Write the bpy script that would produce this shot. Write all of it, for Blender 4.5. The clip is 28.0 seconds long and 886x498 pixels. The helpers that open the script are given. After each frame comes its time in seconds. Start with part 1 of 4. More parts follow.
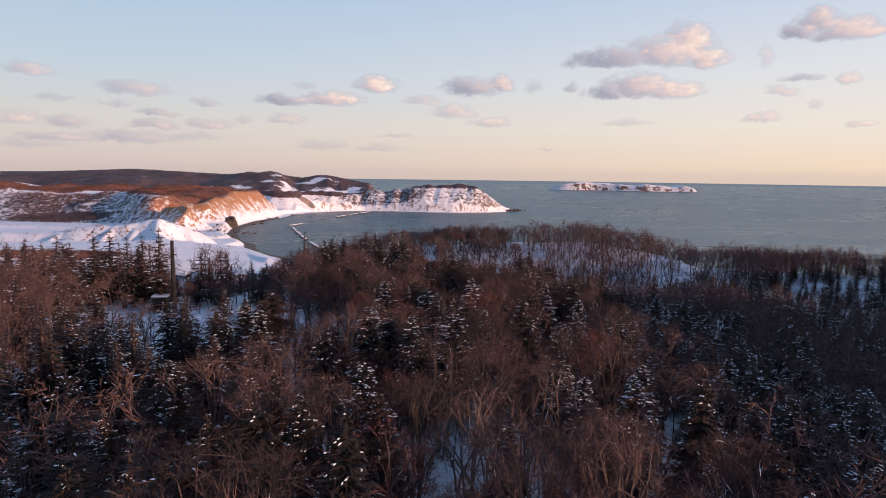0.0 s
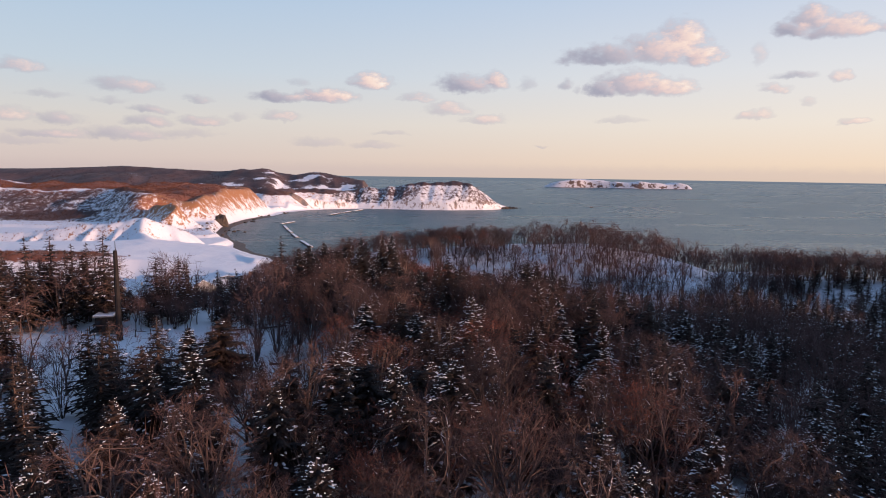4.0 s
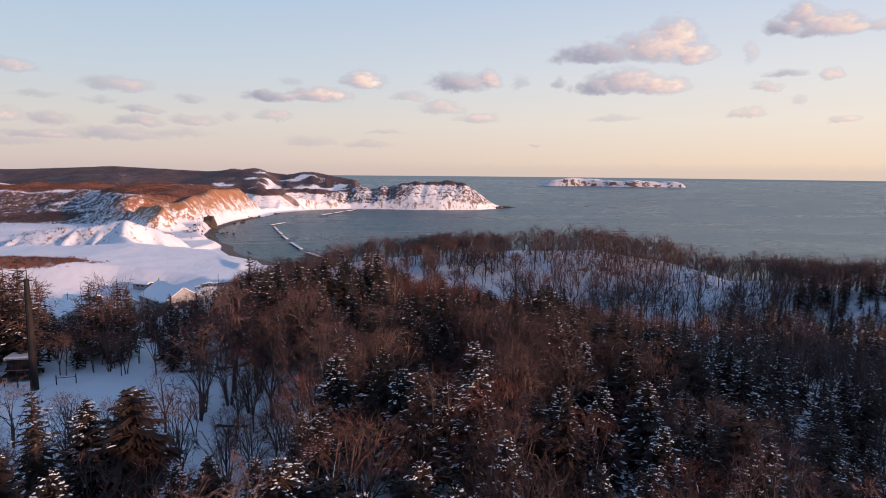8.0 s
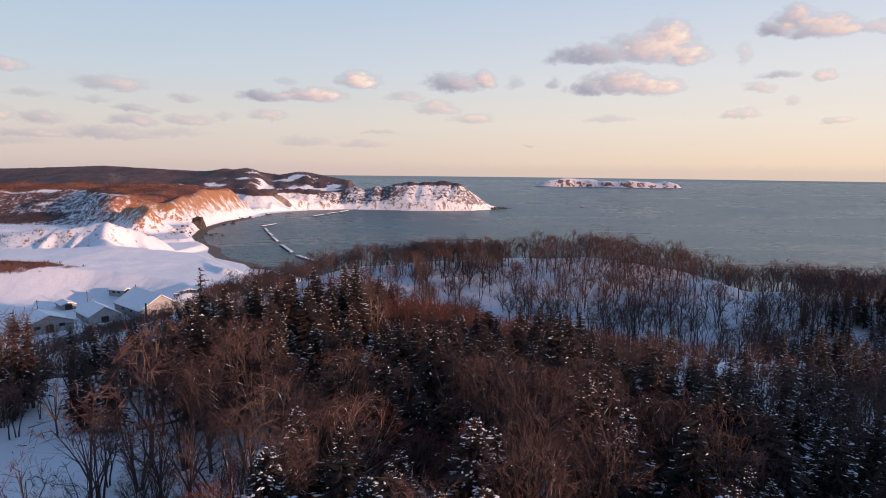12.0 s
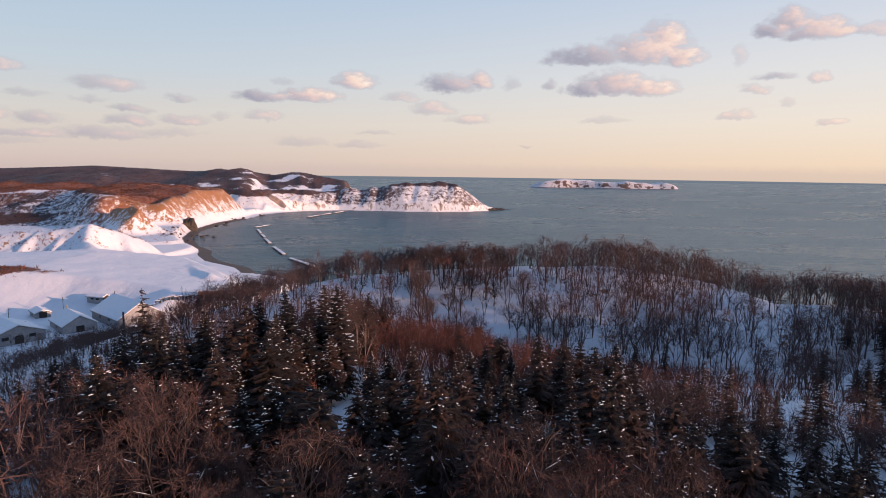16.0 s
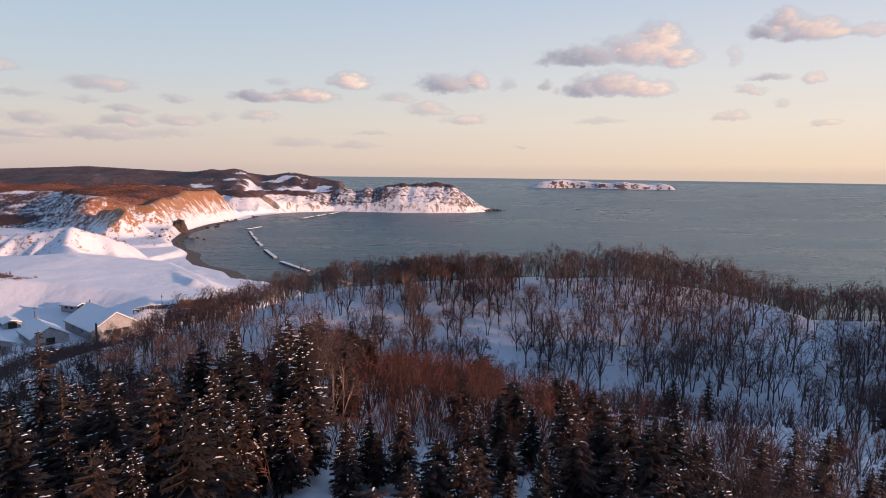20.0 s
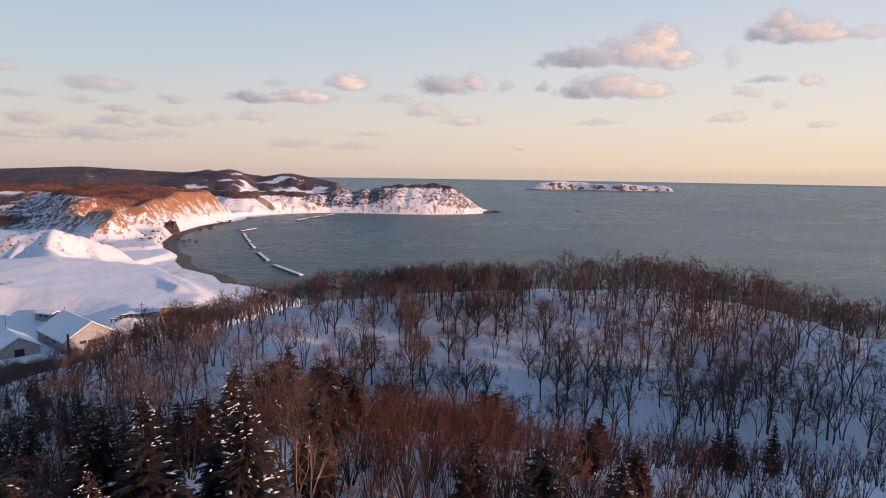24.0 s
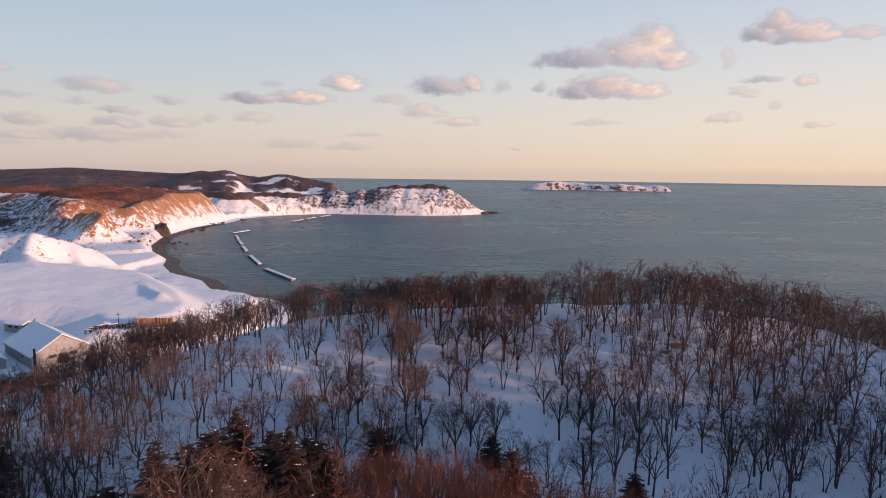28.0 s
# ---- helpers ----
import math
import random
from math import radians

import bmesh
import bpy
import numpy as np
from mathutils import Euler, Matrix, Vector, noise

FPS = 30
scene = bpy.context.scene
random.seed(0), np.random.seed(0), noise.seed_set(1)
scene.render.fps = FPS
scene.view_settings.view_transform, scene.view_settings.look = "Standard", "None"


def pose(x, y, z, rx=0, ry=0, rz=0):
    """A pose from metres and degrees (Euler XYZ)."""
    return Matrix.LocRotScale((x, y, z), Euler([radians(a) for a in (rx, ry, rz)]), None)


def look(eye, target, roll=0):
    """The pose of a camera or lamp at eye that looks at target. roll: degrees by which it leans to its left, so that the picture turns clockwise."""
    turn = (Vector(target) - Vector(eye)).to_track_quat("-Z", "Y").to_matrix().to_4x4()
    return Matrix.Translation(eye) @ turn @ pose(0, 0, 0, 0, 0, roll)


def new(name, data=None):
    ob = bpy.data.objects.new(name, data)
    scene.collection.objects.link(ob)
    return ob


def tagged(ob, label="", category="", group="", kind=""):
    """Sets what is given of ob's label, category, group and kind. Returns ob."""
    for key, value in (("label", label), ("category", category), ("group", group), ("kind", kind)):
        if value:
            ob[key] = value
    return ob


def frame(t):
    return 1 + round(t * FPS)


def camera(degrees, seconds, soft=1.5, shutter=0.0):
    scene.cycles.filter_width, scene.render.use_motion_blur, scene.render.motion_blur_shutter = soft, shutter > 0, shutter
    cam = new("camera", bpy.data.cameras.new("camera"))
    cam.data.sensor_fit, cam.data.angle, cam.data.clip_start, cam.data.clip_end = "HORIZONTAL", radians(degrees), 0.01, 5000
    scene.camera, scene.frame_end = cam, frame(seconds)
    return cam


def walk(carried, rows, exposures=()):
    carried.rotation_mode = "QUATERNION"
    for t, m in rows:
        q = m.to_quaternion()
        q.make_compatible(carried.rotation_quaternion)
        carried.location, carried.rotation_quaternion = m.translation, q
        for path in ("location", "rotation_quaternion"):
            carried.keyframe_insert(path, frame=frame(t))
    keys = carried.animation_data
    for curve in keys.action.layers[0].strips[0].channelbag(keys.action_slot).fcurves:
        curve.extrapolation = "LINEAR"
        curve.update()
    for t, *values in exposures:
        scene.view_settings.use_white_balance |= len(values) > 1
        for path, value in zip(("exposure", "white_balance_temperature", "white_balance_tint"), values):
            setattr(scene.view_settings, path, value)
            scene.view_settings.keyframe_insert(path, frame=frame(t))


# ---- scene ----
cam = camera(72.0, 28.0, soft=0.6)
PATH = [
    (0, (-0.207, 2.237, 72.071), (-0.256, 4.221, 71.827), 0.7),
    (1, (-0.253, 5.477, 72.036), (-0.299, 7.461, 71.789), 0.7),
    (2, (-0.275, 8.785, 72.138), (-0.316, 10.769, 71.888), 0.7),
    (3, (-0.395, 12.226, 72.06), (-0.432, 14.21, 71.809), 0.7),
    (6, (-0.537, 22.948, 72.258), (-0.558, 24.931, 72.002), 0.6),
    (7, (-0.519, 26.665, 72.533), (-0.537, 28.649, 72.277), 0.5),
    (8, (-0.822, 30.309, 72.786), (-0.833, 32.293, 72.53), 0.5),
    (9, (-0.695, 34.24, 72.535), (-0.703, 36.224, 72.282), 0.7),
    (10, (-0.439, 38.151, 72.627), (-0.441, 40.134, 72.372), 0.6),
    (11, (-0.426, 41.918, 72.713), (-0.424, 43.902, 72.458), 0.6),
    (12, (-0.455, 45.593, 72.802), (-0.449, 47.576, 72.547), 0.6),
    (15, (-1.146, 56.884, 72.666), (-1.132, 58.868, 72.413), 0.7),
    (16, (-1.05, 60.545, 72.598), (-1.032, 62.529, 72.345), 0.7),
    (17, (-1.082, 64.551, 72.606), (-1.06, 66.535, 72.353), 0.7),
    (18, (-1.157, 68.449, 72.554), (-1.131, 70.433, 72.301), 0.7),
    (19, (-1.212, 72.277, 72.601), (-1.183, 74.261, 72.351), 0.7),
    (20, (-1.277, 75.936, 72.626), (-1.246, 77.92, 72.375), 0.7),
    (21, (-1.332, 79.643, 72.618), (-1.298, 81.627, 72.368), 0.7),
    (24, (-1.574, 90.87, 72.149), (-1.535, 92.855, 71.902), 0.8),
    (25, (-1.54, 94.617, 72.08), (-1.5, 96.601, 71.833), 0.8),
    (26, (-1.581, 98.409, 72.015), (-1.538, 100.393, 71.769), 0.8),
    (27, (-1.574, 102.086, 71.955), (-1.528, 104.07, 71.71), 0.7),
    (28, (-1.619, 105.681, 72.004), (-1.57, 107.665, 71.759), 0.7),
]
walk(cam, [(t, look(eye, target, roll)) for t, eye, target, roll in PATH], exposures=[(0, 0.04, 6150, 12), (12, 0.04, 6220, 12), (28, -0.04, 6420, 12)])

# ---- world, sun, exposure ----
SUN_AZ, SUN_EL = radians(112), radians(8.5)      # azimuth clockwise from +Y
scene.view_settings.exposure = 0.0
sun_dir = Vector((math.sin(SUN_AZ) * math.cos(SUN_EL), math.cos(SUN_AZ) * math.cos(SUN_EL), math.sin(SUN_EL)))
sun_lamp = bpy.data.lights.new("sun", "SUN")
sun_lamp.energy, sun_lamp.angle, sun_lamp.color = 5.7, radians(0.6), (1.0, 0.58, 0.385)
sun = new("sun", sun_lamp)
sun.matrix_basis = look((300, -100, 300), Vector((300, -100, 300)) - sun_dir)


class Nodes:
    """A little shorthand for node trees."""

    def __init__(self, tree):
        self.t = tree
        tree.nodes.clear()

    def add(self, kind, **props):
        n = self.t.nodes.new(kind)
        for k, v in props.items():
            if k == "blend_type":
                n.blend_type = v
            elif k == "data_type":
                n.data_type = v
            elif k == "operation":
                n.operation = v
            elif k == "attribute_name":
                n.attribute_name = v
        return n

    def put(self, sock, v):
        if isinstance(v, bpy.types.NodeSocket):
            self.t.links.new(v, sock)
        else:
            sock.default_value = v

    def math(self, op, a, b=0.0, c=0.0, clamp=False):
        n = self.add("ShaderNodeMath", operation=op)
        n.use_clamp = clamp
        for s, v in zip(n.inputs, (a, b, c)):
            self.put(s, v)
        return n.outputs[0]

    def step(self, v, lo, hi):
        n = self.add("ShaderNodeMapRange")
        n.interpolation_type = "SMOOTHSTEP"
        for s, x in zip(n.inputs, (v, lo, hi, 0.0, 1.0)):
            self.put(s, x)
        return n.outputs[0]

    def mix(self, f, a, b, how="MIX"):
        n = self.add("ShaderNodeMix", data_type="RGBA", blend_type=how)
        self.put(n.inputs[0], f)
        for s, v in ((n.inputs[6], a), (n.inputs[7], b)):
            self.put(s, (*v, 1) if isinstance(v, tuple) and len(v) == 3 else v)
        return n.outputs[2]

    def noise(self, vec, scale, detail=3.0, rough=0.55, colour=False, warp=0.0):
        n = self.add("ShaderNodeTexNoise")
        self.put(n.inputs["Vector"], vec)
        n.inputs["Scale"].default_value, n.inputs["Detail"].default_value = scale, detail
        n.inputs["Roughness"].default_value, n.inputs["Distortion"].default_value = rough, warp
        return n.outputs["Color" if colour else "Fac"]

    def scaled(self, vec, s):
        n = self.add("ShaderNodeVectorMath", operation="MULTIPLY")
        self.put(n.inputs[0], vec)
        n.inputs[1].default_value = s
        return n.outputs[0]

    def ramp(self, f, stops):
        n = self.add("ShaderNodeValToRGB")
        self.put(n.inputs[0], f)
        r = n.color_ramp
        while len(r.elements) < len(stops):
            r.elements.new(0.5)
        for e, (p, c) in zip(r.elements, stops):
            e.position, e.color = p, (*c, 1)
        return n.outputs[0]


world = bpy.data.worlds.new("world")
scene.world = world
world.use_nodes = True
w = Nodes(world.node_tree)
way = w.add("ShaderNodeTexCoord").outputs["Generated"]
sep = w.add("ShaderNodeSeparateXYZ")
w.put(sep.inputs[0], way)
az = w.math("MULTIPLY", w.math("ARCTAN2", sep.outputs[0], sep.outputs[1]), 57.2958)      # degrees to the right of +Y
el = w.math("MULTIPLY", w.math("ARCSINE", sep.outputs[2]), 57.2958)
sky = w.add("ShaderNodeTexSky")
sky.sky_type, sky.sun_disc = "NISHITA", False
sky.sun_elevation, sky.sun_rotation = SUN_EL, SUN_AZ
nishita = w.scaled(sky.outputs[0], (0.10, 0.10, 0.10))
# the clear evening gradient, cooler to the left and peach to the right
up = w.math("DIVIDE", w.math("ADD", el, 2.0), 40.0, clamp=True)
cool = w.ramp(up, [(0.0, (0.66, 0.52, 0.46)), (0.075, (0.75, 0.615, 0.565)), (0.155, (0.76, 0.69, 0.63)), (0.26, (0.62, 0.69, 0.74)), (0.457, (0.47, 0.62, 0.77)), (0.62, (0.37, 0.50, 0.72)), (1.0, (0.24, 0.36, 0.58))])
warm = w.ramp(up, [(0.0, (0.80, 0.60, 0.42)), (0.075, (0.92, 0.71, 0.53)), (0.155, (0.90, 0.78, 0.66)), (0.26, (0.80, 0.77, 0.75)), (0.457, (0.56, 0.64, 0.77)), (0.62, (0.40, 0.51, 0.72)), (1.0, (0.24, 0.36, 0.58))])
right = w.step(az, -45.0, 45.0)
clear = w.mix(1.0, w.mix(right, cool, warm), w.mix(right, (0.95, 0.95, 0.95), (1.08, 1.08, 1.06)), "MULTIPLY")
away = w.step(sep.outputs[1], -0.5, 0.35)                  # the sky behind is the duller side of the evening
dull = w.mix(away, (0.50, 0.54, 0.65), (1.0, 1.0, 1.0))
sky_col = w.mix(0.86, nishita, w.mix(1.0, clear, dull, "MULTIPLY"))

# clouds: (azimuth, elevation, half width, half height, warmth) in degrees
CLOUD_MASSES = [(17.8, 10.17, 3.7, 1.28, 0.3), (19.6, 10.88, 2.0, 1.52, 0.42), (13.3, 9.94, 3.8, 0.84, -0.05), (21.2, 9.65, 1.8, 0.8, 0.5), (15.6, 7.51, 2.9, 1.05, 0.22), (18.5, 7.14, 2.4, 0.84, 0.5), (13.2, 7.14, 1.6, 0.68, -0.1), (29.1, 11.73, 1.7, 0.98, 0.25), (31.0, 10.97, 2.5, 0.89, 0.35), (27.7, 11.21, 1.4, 0.58, 0.0), (0.8, 7.72, 2.5, 0.84, 0.0), (3.6, 7.93, 1.4, 0.79, 0.35), (-7.6, 7.79, 1.9, 0.69, 0.55), (-11.8, 6.38, 2.6, 0.69, 0.35), (-15.8, 6.24, 2.5, 0.54, 0.0)]
CLOUD_PUFFS = [(34.6, 10.75, 2.6, 0.5, 0.55), (28.2, 7.84, 1.8, 0.39, 0.0), (31.4, 7.5, 0.7, 0.5, 0.7), (26.9, 6.92, 1.2, 0.4, 0.7), (25.7, 4.84, 1.4, 0.41, 0.75), (32.4, 4.1, 1.1, 0.34, 0.75), (-3.5, 6.48, 1.6, 0.55, 0.65), (-0.4, 5.51, 2.0, 0.71, 0.6), (2.8, 4.62, 2.1, 0.46, 0.6), (-28.0, 6.52, 2.5, 0.63, 0.3), (-22.3, 5.8, 1.3, 0.42, 0.25), (-35.1, 7.39, 2.0, 0.58, 0.5), (-26.2, 4.72, 1.6, 0.42, 0.2), (-26.3, 3.79, 1.9, 0.46, 0.3), (-22.3, 3.95, 1.9, 0.53, 0.5), (-15.8, 4.57, 1.5, 0.49, 0.6), (-36.2, 3.85, 1.8, 0.72, 0.65), (-32.7, 3.7, 1.6, 0.61, 0.3), (-28.2, 2.6, 3.5, 0.65, 0.25), (-33.5, 2.44, 2.4, 0.48, 0.35), (9.8, 7.68, 0.7, 0.63, 0.0)]
CLOUD_WISPS = [(6.7, 7.77, 0.8, 0.74, 0.1), (11.0, 7.23, 0.4, 0.54, 0), (-33.7, 5.41, 1.6, 0.3, 0), (-29.3, 5.41, 1.5, 0.31, 0.1), (-19.2, 4.31, 1.0, 0.39, 0.4), (-24.0, 2.89, 3.1, 0.38, 0.3), (-35.2, 1.81, 2.3, 0.39, 0.35), (-12.6, 2.35, 2.4, 0.46, 0.35), (-7.2, 2.25, 2.2, 0.36, 0.4), (-6.1, 3.29, 1.6, 0.26, 0.3), (14.8, 4.64, 1.9, 0.29, 0.5), (29.2, 5.64, 0.7, 0.35, 0.8), (25.6, 9.43, 0.6, 0.95, 0.8), (-14.0, 7.57, 0.8, 0.49, 0.2), (7.9, 2.3, 0.6, 0.15, 0.3)]
warp_n = w.noise(w.scaled(way, (1, 1, 1.6)), 26.0, 5.0, 0.6, colour=True)
ws = w.add("ShaderNodeSeparateColor")
w.put(ws.inputs[0], warp_n)
fine = w.noise(w.scaled(way, (1, 1, 1.8)), 55.0, 6.0, 0.58)
du = w.math("MULTIPLY", w.math("SUBTRACT", ws.outputs[0], 0.5), 2.6)
dv = w.math("MULTIPLY", w.math("SUBTRACT", ws.outputs[1], 0.5), 1.3)
uaz, vel = w.math("ADD", az, du), w.math("ADD", el, dv)
density, glow = 0.0, 0.0
for rows, edge, peak in ((CLOUD_MASSES, 1.0, 1.0), (CLOUD_PUFFS, 1.25, 0.8), (CLOUD_WISPS, 1.4, 0.5)):
    for a0, e0, hw, hh, tint in rows:
        pu = w.math("DIVIDE", w.math("SUBTRACT", uaz, a0), hw * 1.3)
        pv = w.math("DIVIDE", w.math("SUBTRACT", vel, e0), hh * (1.6 if edge < 1.1 else 1.45))
        flat = w.math("MULTIPLY", w.math("MINIMUM", pv, 0.0), 0.9)      # flatter bases
        pv2 = w.math("ADD", pv, flat)
        d = w.math("ADD", w.math("MULTIPLY", pu, pu), w.math("MULTIPLY", pv2, pv2))
        body = w.math("SUBTRACT", w.math("ADD", 1.0, w.math("MULTIPLY", w.math("SUBTRACT", fine, 0.5), 1.25)), d)
        m = w.math("MULTIPLY", w.step(body, 0.0, edge), peak)
        lit = w.math("ADD", w.math("ADD", w.math("MULTIPLY", pu, 0.60), w.math("MULTIPLY", pv, 0.46)), tint + 0.12)
        density = w.math("MAXIMUM", m, density)
        glow = w.math("MAXIMUM", glow, w.math("MULTIPLY", m, lit))
tone = w.math("ADD", glow, w.math("MULTIPLY", w.math("SUBTRACT", fine, 0.5), 0.32))
cloud_col = w.ramp(tone, [(0.0, (0.37, 0.36, 0.42)), (0.30, (0.52, 0.46, 0.49)), (0.55, (0.77, 0.58, 0.53)), (0.80, (0.95, 0.72, 0.59)), (1.0, (1.0, 0.86, 0.72))])
with_clouds = w.mix(w.math("MULTIPLY", density, 0.95), sky_col, cloud_col)
bank = w.math("MULTIPLY", w.math("SUBTRACT", 1.0, w.step(w.math("ADD", el, w.math("MULTIPLY", fine, 0.6)), 0.3, 1.2)), 0.35)
with_bank = w.mix(bank, with_clouds, (0.60, 0.47, 0.44))
below = w.step(el, -0.56, -0.50)
whole = w.mix(below, (0.17, 0.20, 0.235), with_bank)
bg = w.add("ShaderNodeBackground")
w.put(bg.inputs[0], whole)
bg.inputs[1].default_value = 1.0
w.t.links.new(bg.outputs[0], w.add("ShaderNodeOutputWorld").inputs[0])
world.cycles.sampling_method = "MANUAL"
world.cycles.sample_map_resolution = 512


# ---- materials ----
def material(name, rough=0.8, spec=0.3):
    m = bpy.data.materials.new(name)
    m.use_nodes = True
    n = Nodes(m.node_tree)
    b = n.add("ShaderNodeBsdfPrincipled")
    b.inputs["Roughness"].default_value = rough
    b.inputs["Specular IOR Level"].default_value = spec
    n.t.links.new(b.outputs[0], n.add("ShaderNodeOutputMaterial").inputs[0])
    return m, n, b


def bumped(n, b, height, strength, distance):
    k = n.add("ShaderNodeBump")
    k.inputs["Strength"].default_value, k.inputs["Distance"].default_value = strength, distance
    n.put(k.inputs["Height"], height)
    n.put(b.inputs["Normal"], k.outputs[0])


def plain(name, dark, light, scale=1.0, rough=0.8, by_object=0.0, bump=0.02, spec=0.3):
    """A surface that varies between two colours at two scales, and from thing to thing."""
    m, n, b = material(name, rough, spec)
    co = n.add("ShaderNodeTexCoord").outputs["Object"]
    f = n.math("ADD", n.math("MULTIPLY", n.noise(co, scale, 4.0), 0.65), n.math("MULTIPLY", n.noise(co, scale * 7, 3.0), 0.35))
    if by_object:
        r = n.add("ShaderNodeObjectInfo").outputs["Random"]
        f = n.math("ADD", f, n.math("MULTIPLY", n.math("SUBTRACT", r, 0.5), by_object))
    n.put(b.inputs["Base Color"], n.mix(n.step(f, 0.25, 0.75), dark, light))
    if bump:
        bumped(n, b, n.noise(co, scale * 9, 4.0), 0.5, bump)
    return m


M_SNOW = plain("snow", (0.76, 0.79, 0.84), (0.88, 0.89, 0.90), 0.8, 0.55, 0, 0.03)
M_BARK = plain("bark", (0.036, 0.028, 0.027), (0.115, 0.082, 0.074), 1.5, 0.9, 0.7, 0.02)
M_PALE_BARK = plain("pale_bark", (0.08, 0.058, 0.05), (0.22, 0.155, 0.13), 1.5, 0.85, 0.5, 0.02)
M_TWIG = plain("twigs", (0.052, 0.034, 0.035), (0.120, 0.072, 0.066), 0.6, 0.9, 0.9, 0)
M_RED_TWIG = plain("red_twigs", (0.085, 0.033, 0.027), (0.19, 0.070, 0.050), 0.6, 0.85, 0.8, 0)
M_NEEDLE = plain("needles", (0.021, 0.017, 0.016), (0.056, 0.034, 0.027), 0.9, 0.8, 0.8, 0)
M_ROCK = plain("rock", (0.04, 0.034, 0.030), (0.14, 0.11, 0.09), 0.3, 0.9, 0.4, 0.1)
M_CONCRETE = plain("concrete", (0.16, 0.155, 0.15), (0.34, 0.33, 0.31), 0.5, 0.85, 0.3, 0.01)
M_DARK_WOOD = plain("dark_wood", (0.025, 0.020, 0.018), (0.075, 0.06, 0.05), 2.0, 0.85, 0.3, 0.01)
M_MAST = plain("tarred_mast", (0.010, 0.008, 0.008), (0.028, 0.023, 0.021), 1.5, 0.8, 0.1, 0.01)
M_WALL = plain("pale_wall", (0.28, 0.27, 0.27), (0.42, 0.41, 0.40), 0.7, 0.8, 0.3, 0.01)
M_RUST = plain("reddish_timber", (0.20, 0.10, 0.07), (0.42, 0.25, 0.18), 1.2, 0.8, 0.4, 0.01)
M_PANE = plain("dark_pane", (0.015, 0.018, 0.022), (0.04, 0.045, 0.05), 1.0, 0.15, 0, 0, 0.5)

# ground: snow with woodland litter, dry grass, rock on the steep faces and dark sand
M_GROUND, n, b = material("snowy_ground", 0.65)
co = n.add("ShaderNodeTexCoord").outputs["Object"]
geo = n.add("ShaderNodeNewGeometry")
gs = n.add("ShaderNodeSeparateXYZ")
n.put(gs.inputs[0], geo.outputs["True Normal"])
big, mid, small = n.noise(co, 0.018, 4.0), n.noise(co, 0.16, 5.0, 0.6), n.noise(co, 1.7, 4.0)
snow_c = n.mix(mid, (0.74, 0.77, 0.82), (0.88, 0.89, 0.91))
red_wood = n.mix(n.step(big, 0.35, 0.65), (0.15, 0.058, 0.036), (0.27, 0.105, 0.060))
grey_wood = n.mix(n.step(big, 0.35, 0.65), (0.058, 0.037, 0.037), (0.125, 0.074, 0.066))
brown = n.mix(n.add("ShaderNodeAttribute", attribute_name="stand").outputs["Fac"], red_wood, grey_wood)
grass = n.mix(small, (0.20, 0.085, 0.038), (0.50, 0.25, 0.11))
wood_at = n.add("ShaderNodeAttribute", attribute_name="wood").outputs["Fac"]
sand_at = n.add("ShaderNodeAttribute", attribute_name="sand").outputs["Fac"]
scrub_at = n.add("ShaderNodeAttribute", attribute_name="scrub").outputs["Fac"]
streak = n.noise(n.scaled(co, (0.16, 0.16, 0.018)), 1.0, 5.0, 0.65)
speck = n.noise(co, 0.55, 4.0, 0.65)
jit = n.math("ADD", n.math("MULTIPLY", n.math("SUBTRACT", mid, 0.5), 1.5), n.math("MULTIPLY", n.math("SUBTRACT", small, 0.5), 0.8))
wood_f = n.step(n.math("ADD", wood_at, n.math("MULTIPLY", jit, 0.7)), 0.40, 0.60)
scrub_f = n.step(n.math("ADD", scrub_at, n.math("ADD", n.math("MULTIPLY", n.math("SUBTRACT", streak, 0.5), 1.7), n.math("MULTIPLY", n.math("SUBTRACT", speck, 0.5), 1.5))), 0.52, 0.72)
steep = n.step(n.math("ADD", n.math("SUBTRACT", 1.0, gs.outputs[2]), n.math("MULTIPLY", n.math("SUBTRACT", streak, 0.5), 0.9)), 0.48, 0.62)
rock_c = n.mix(n.step(mid, 0.35, 0.65), (0.06, 0.045, 0.04), (0.32, 0.21, 0.15))
c1 = n.mix(scrub_f, snow_c, grass)
c2 = n.mix(wood_f, c1, brown)
c3 = n.mix(n.math("MULTIPLY", steep, 0.85), c2, rock_c)
sand_c = n.mix(mid, (0.045, 0.034, 0.028), (0.13, 0.095, 0.072))
c4 = n.mix(n.step(n.math("ADD", sand_at, n.math("MULTIPLY", jit, 0.35)), 0.45, 0.55), c3, sand_c)
n.put(b.inputs["Base Color"], c4)
bumped(n, b, n.math("ADD", n.math("MULTIPLY", mid, 2.0), n.math("MULTIPLY", n.math("ADD", speck, n.math("MULTIPLY", small, 0.3)), n.math("ADD", 0.12, scrub_at))), 0.35, 0.7)

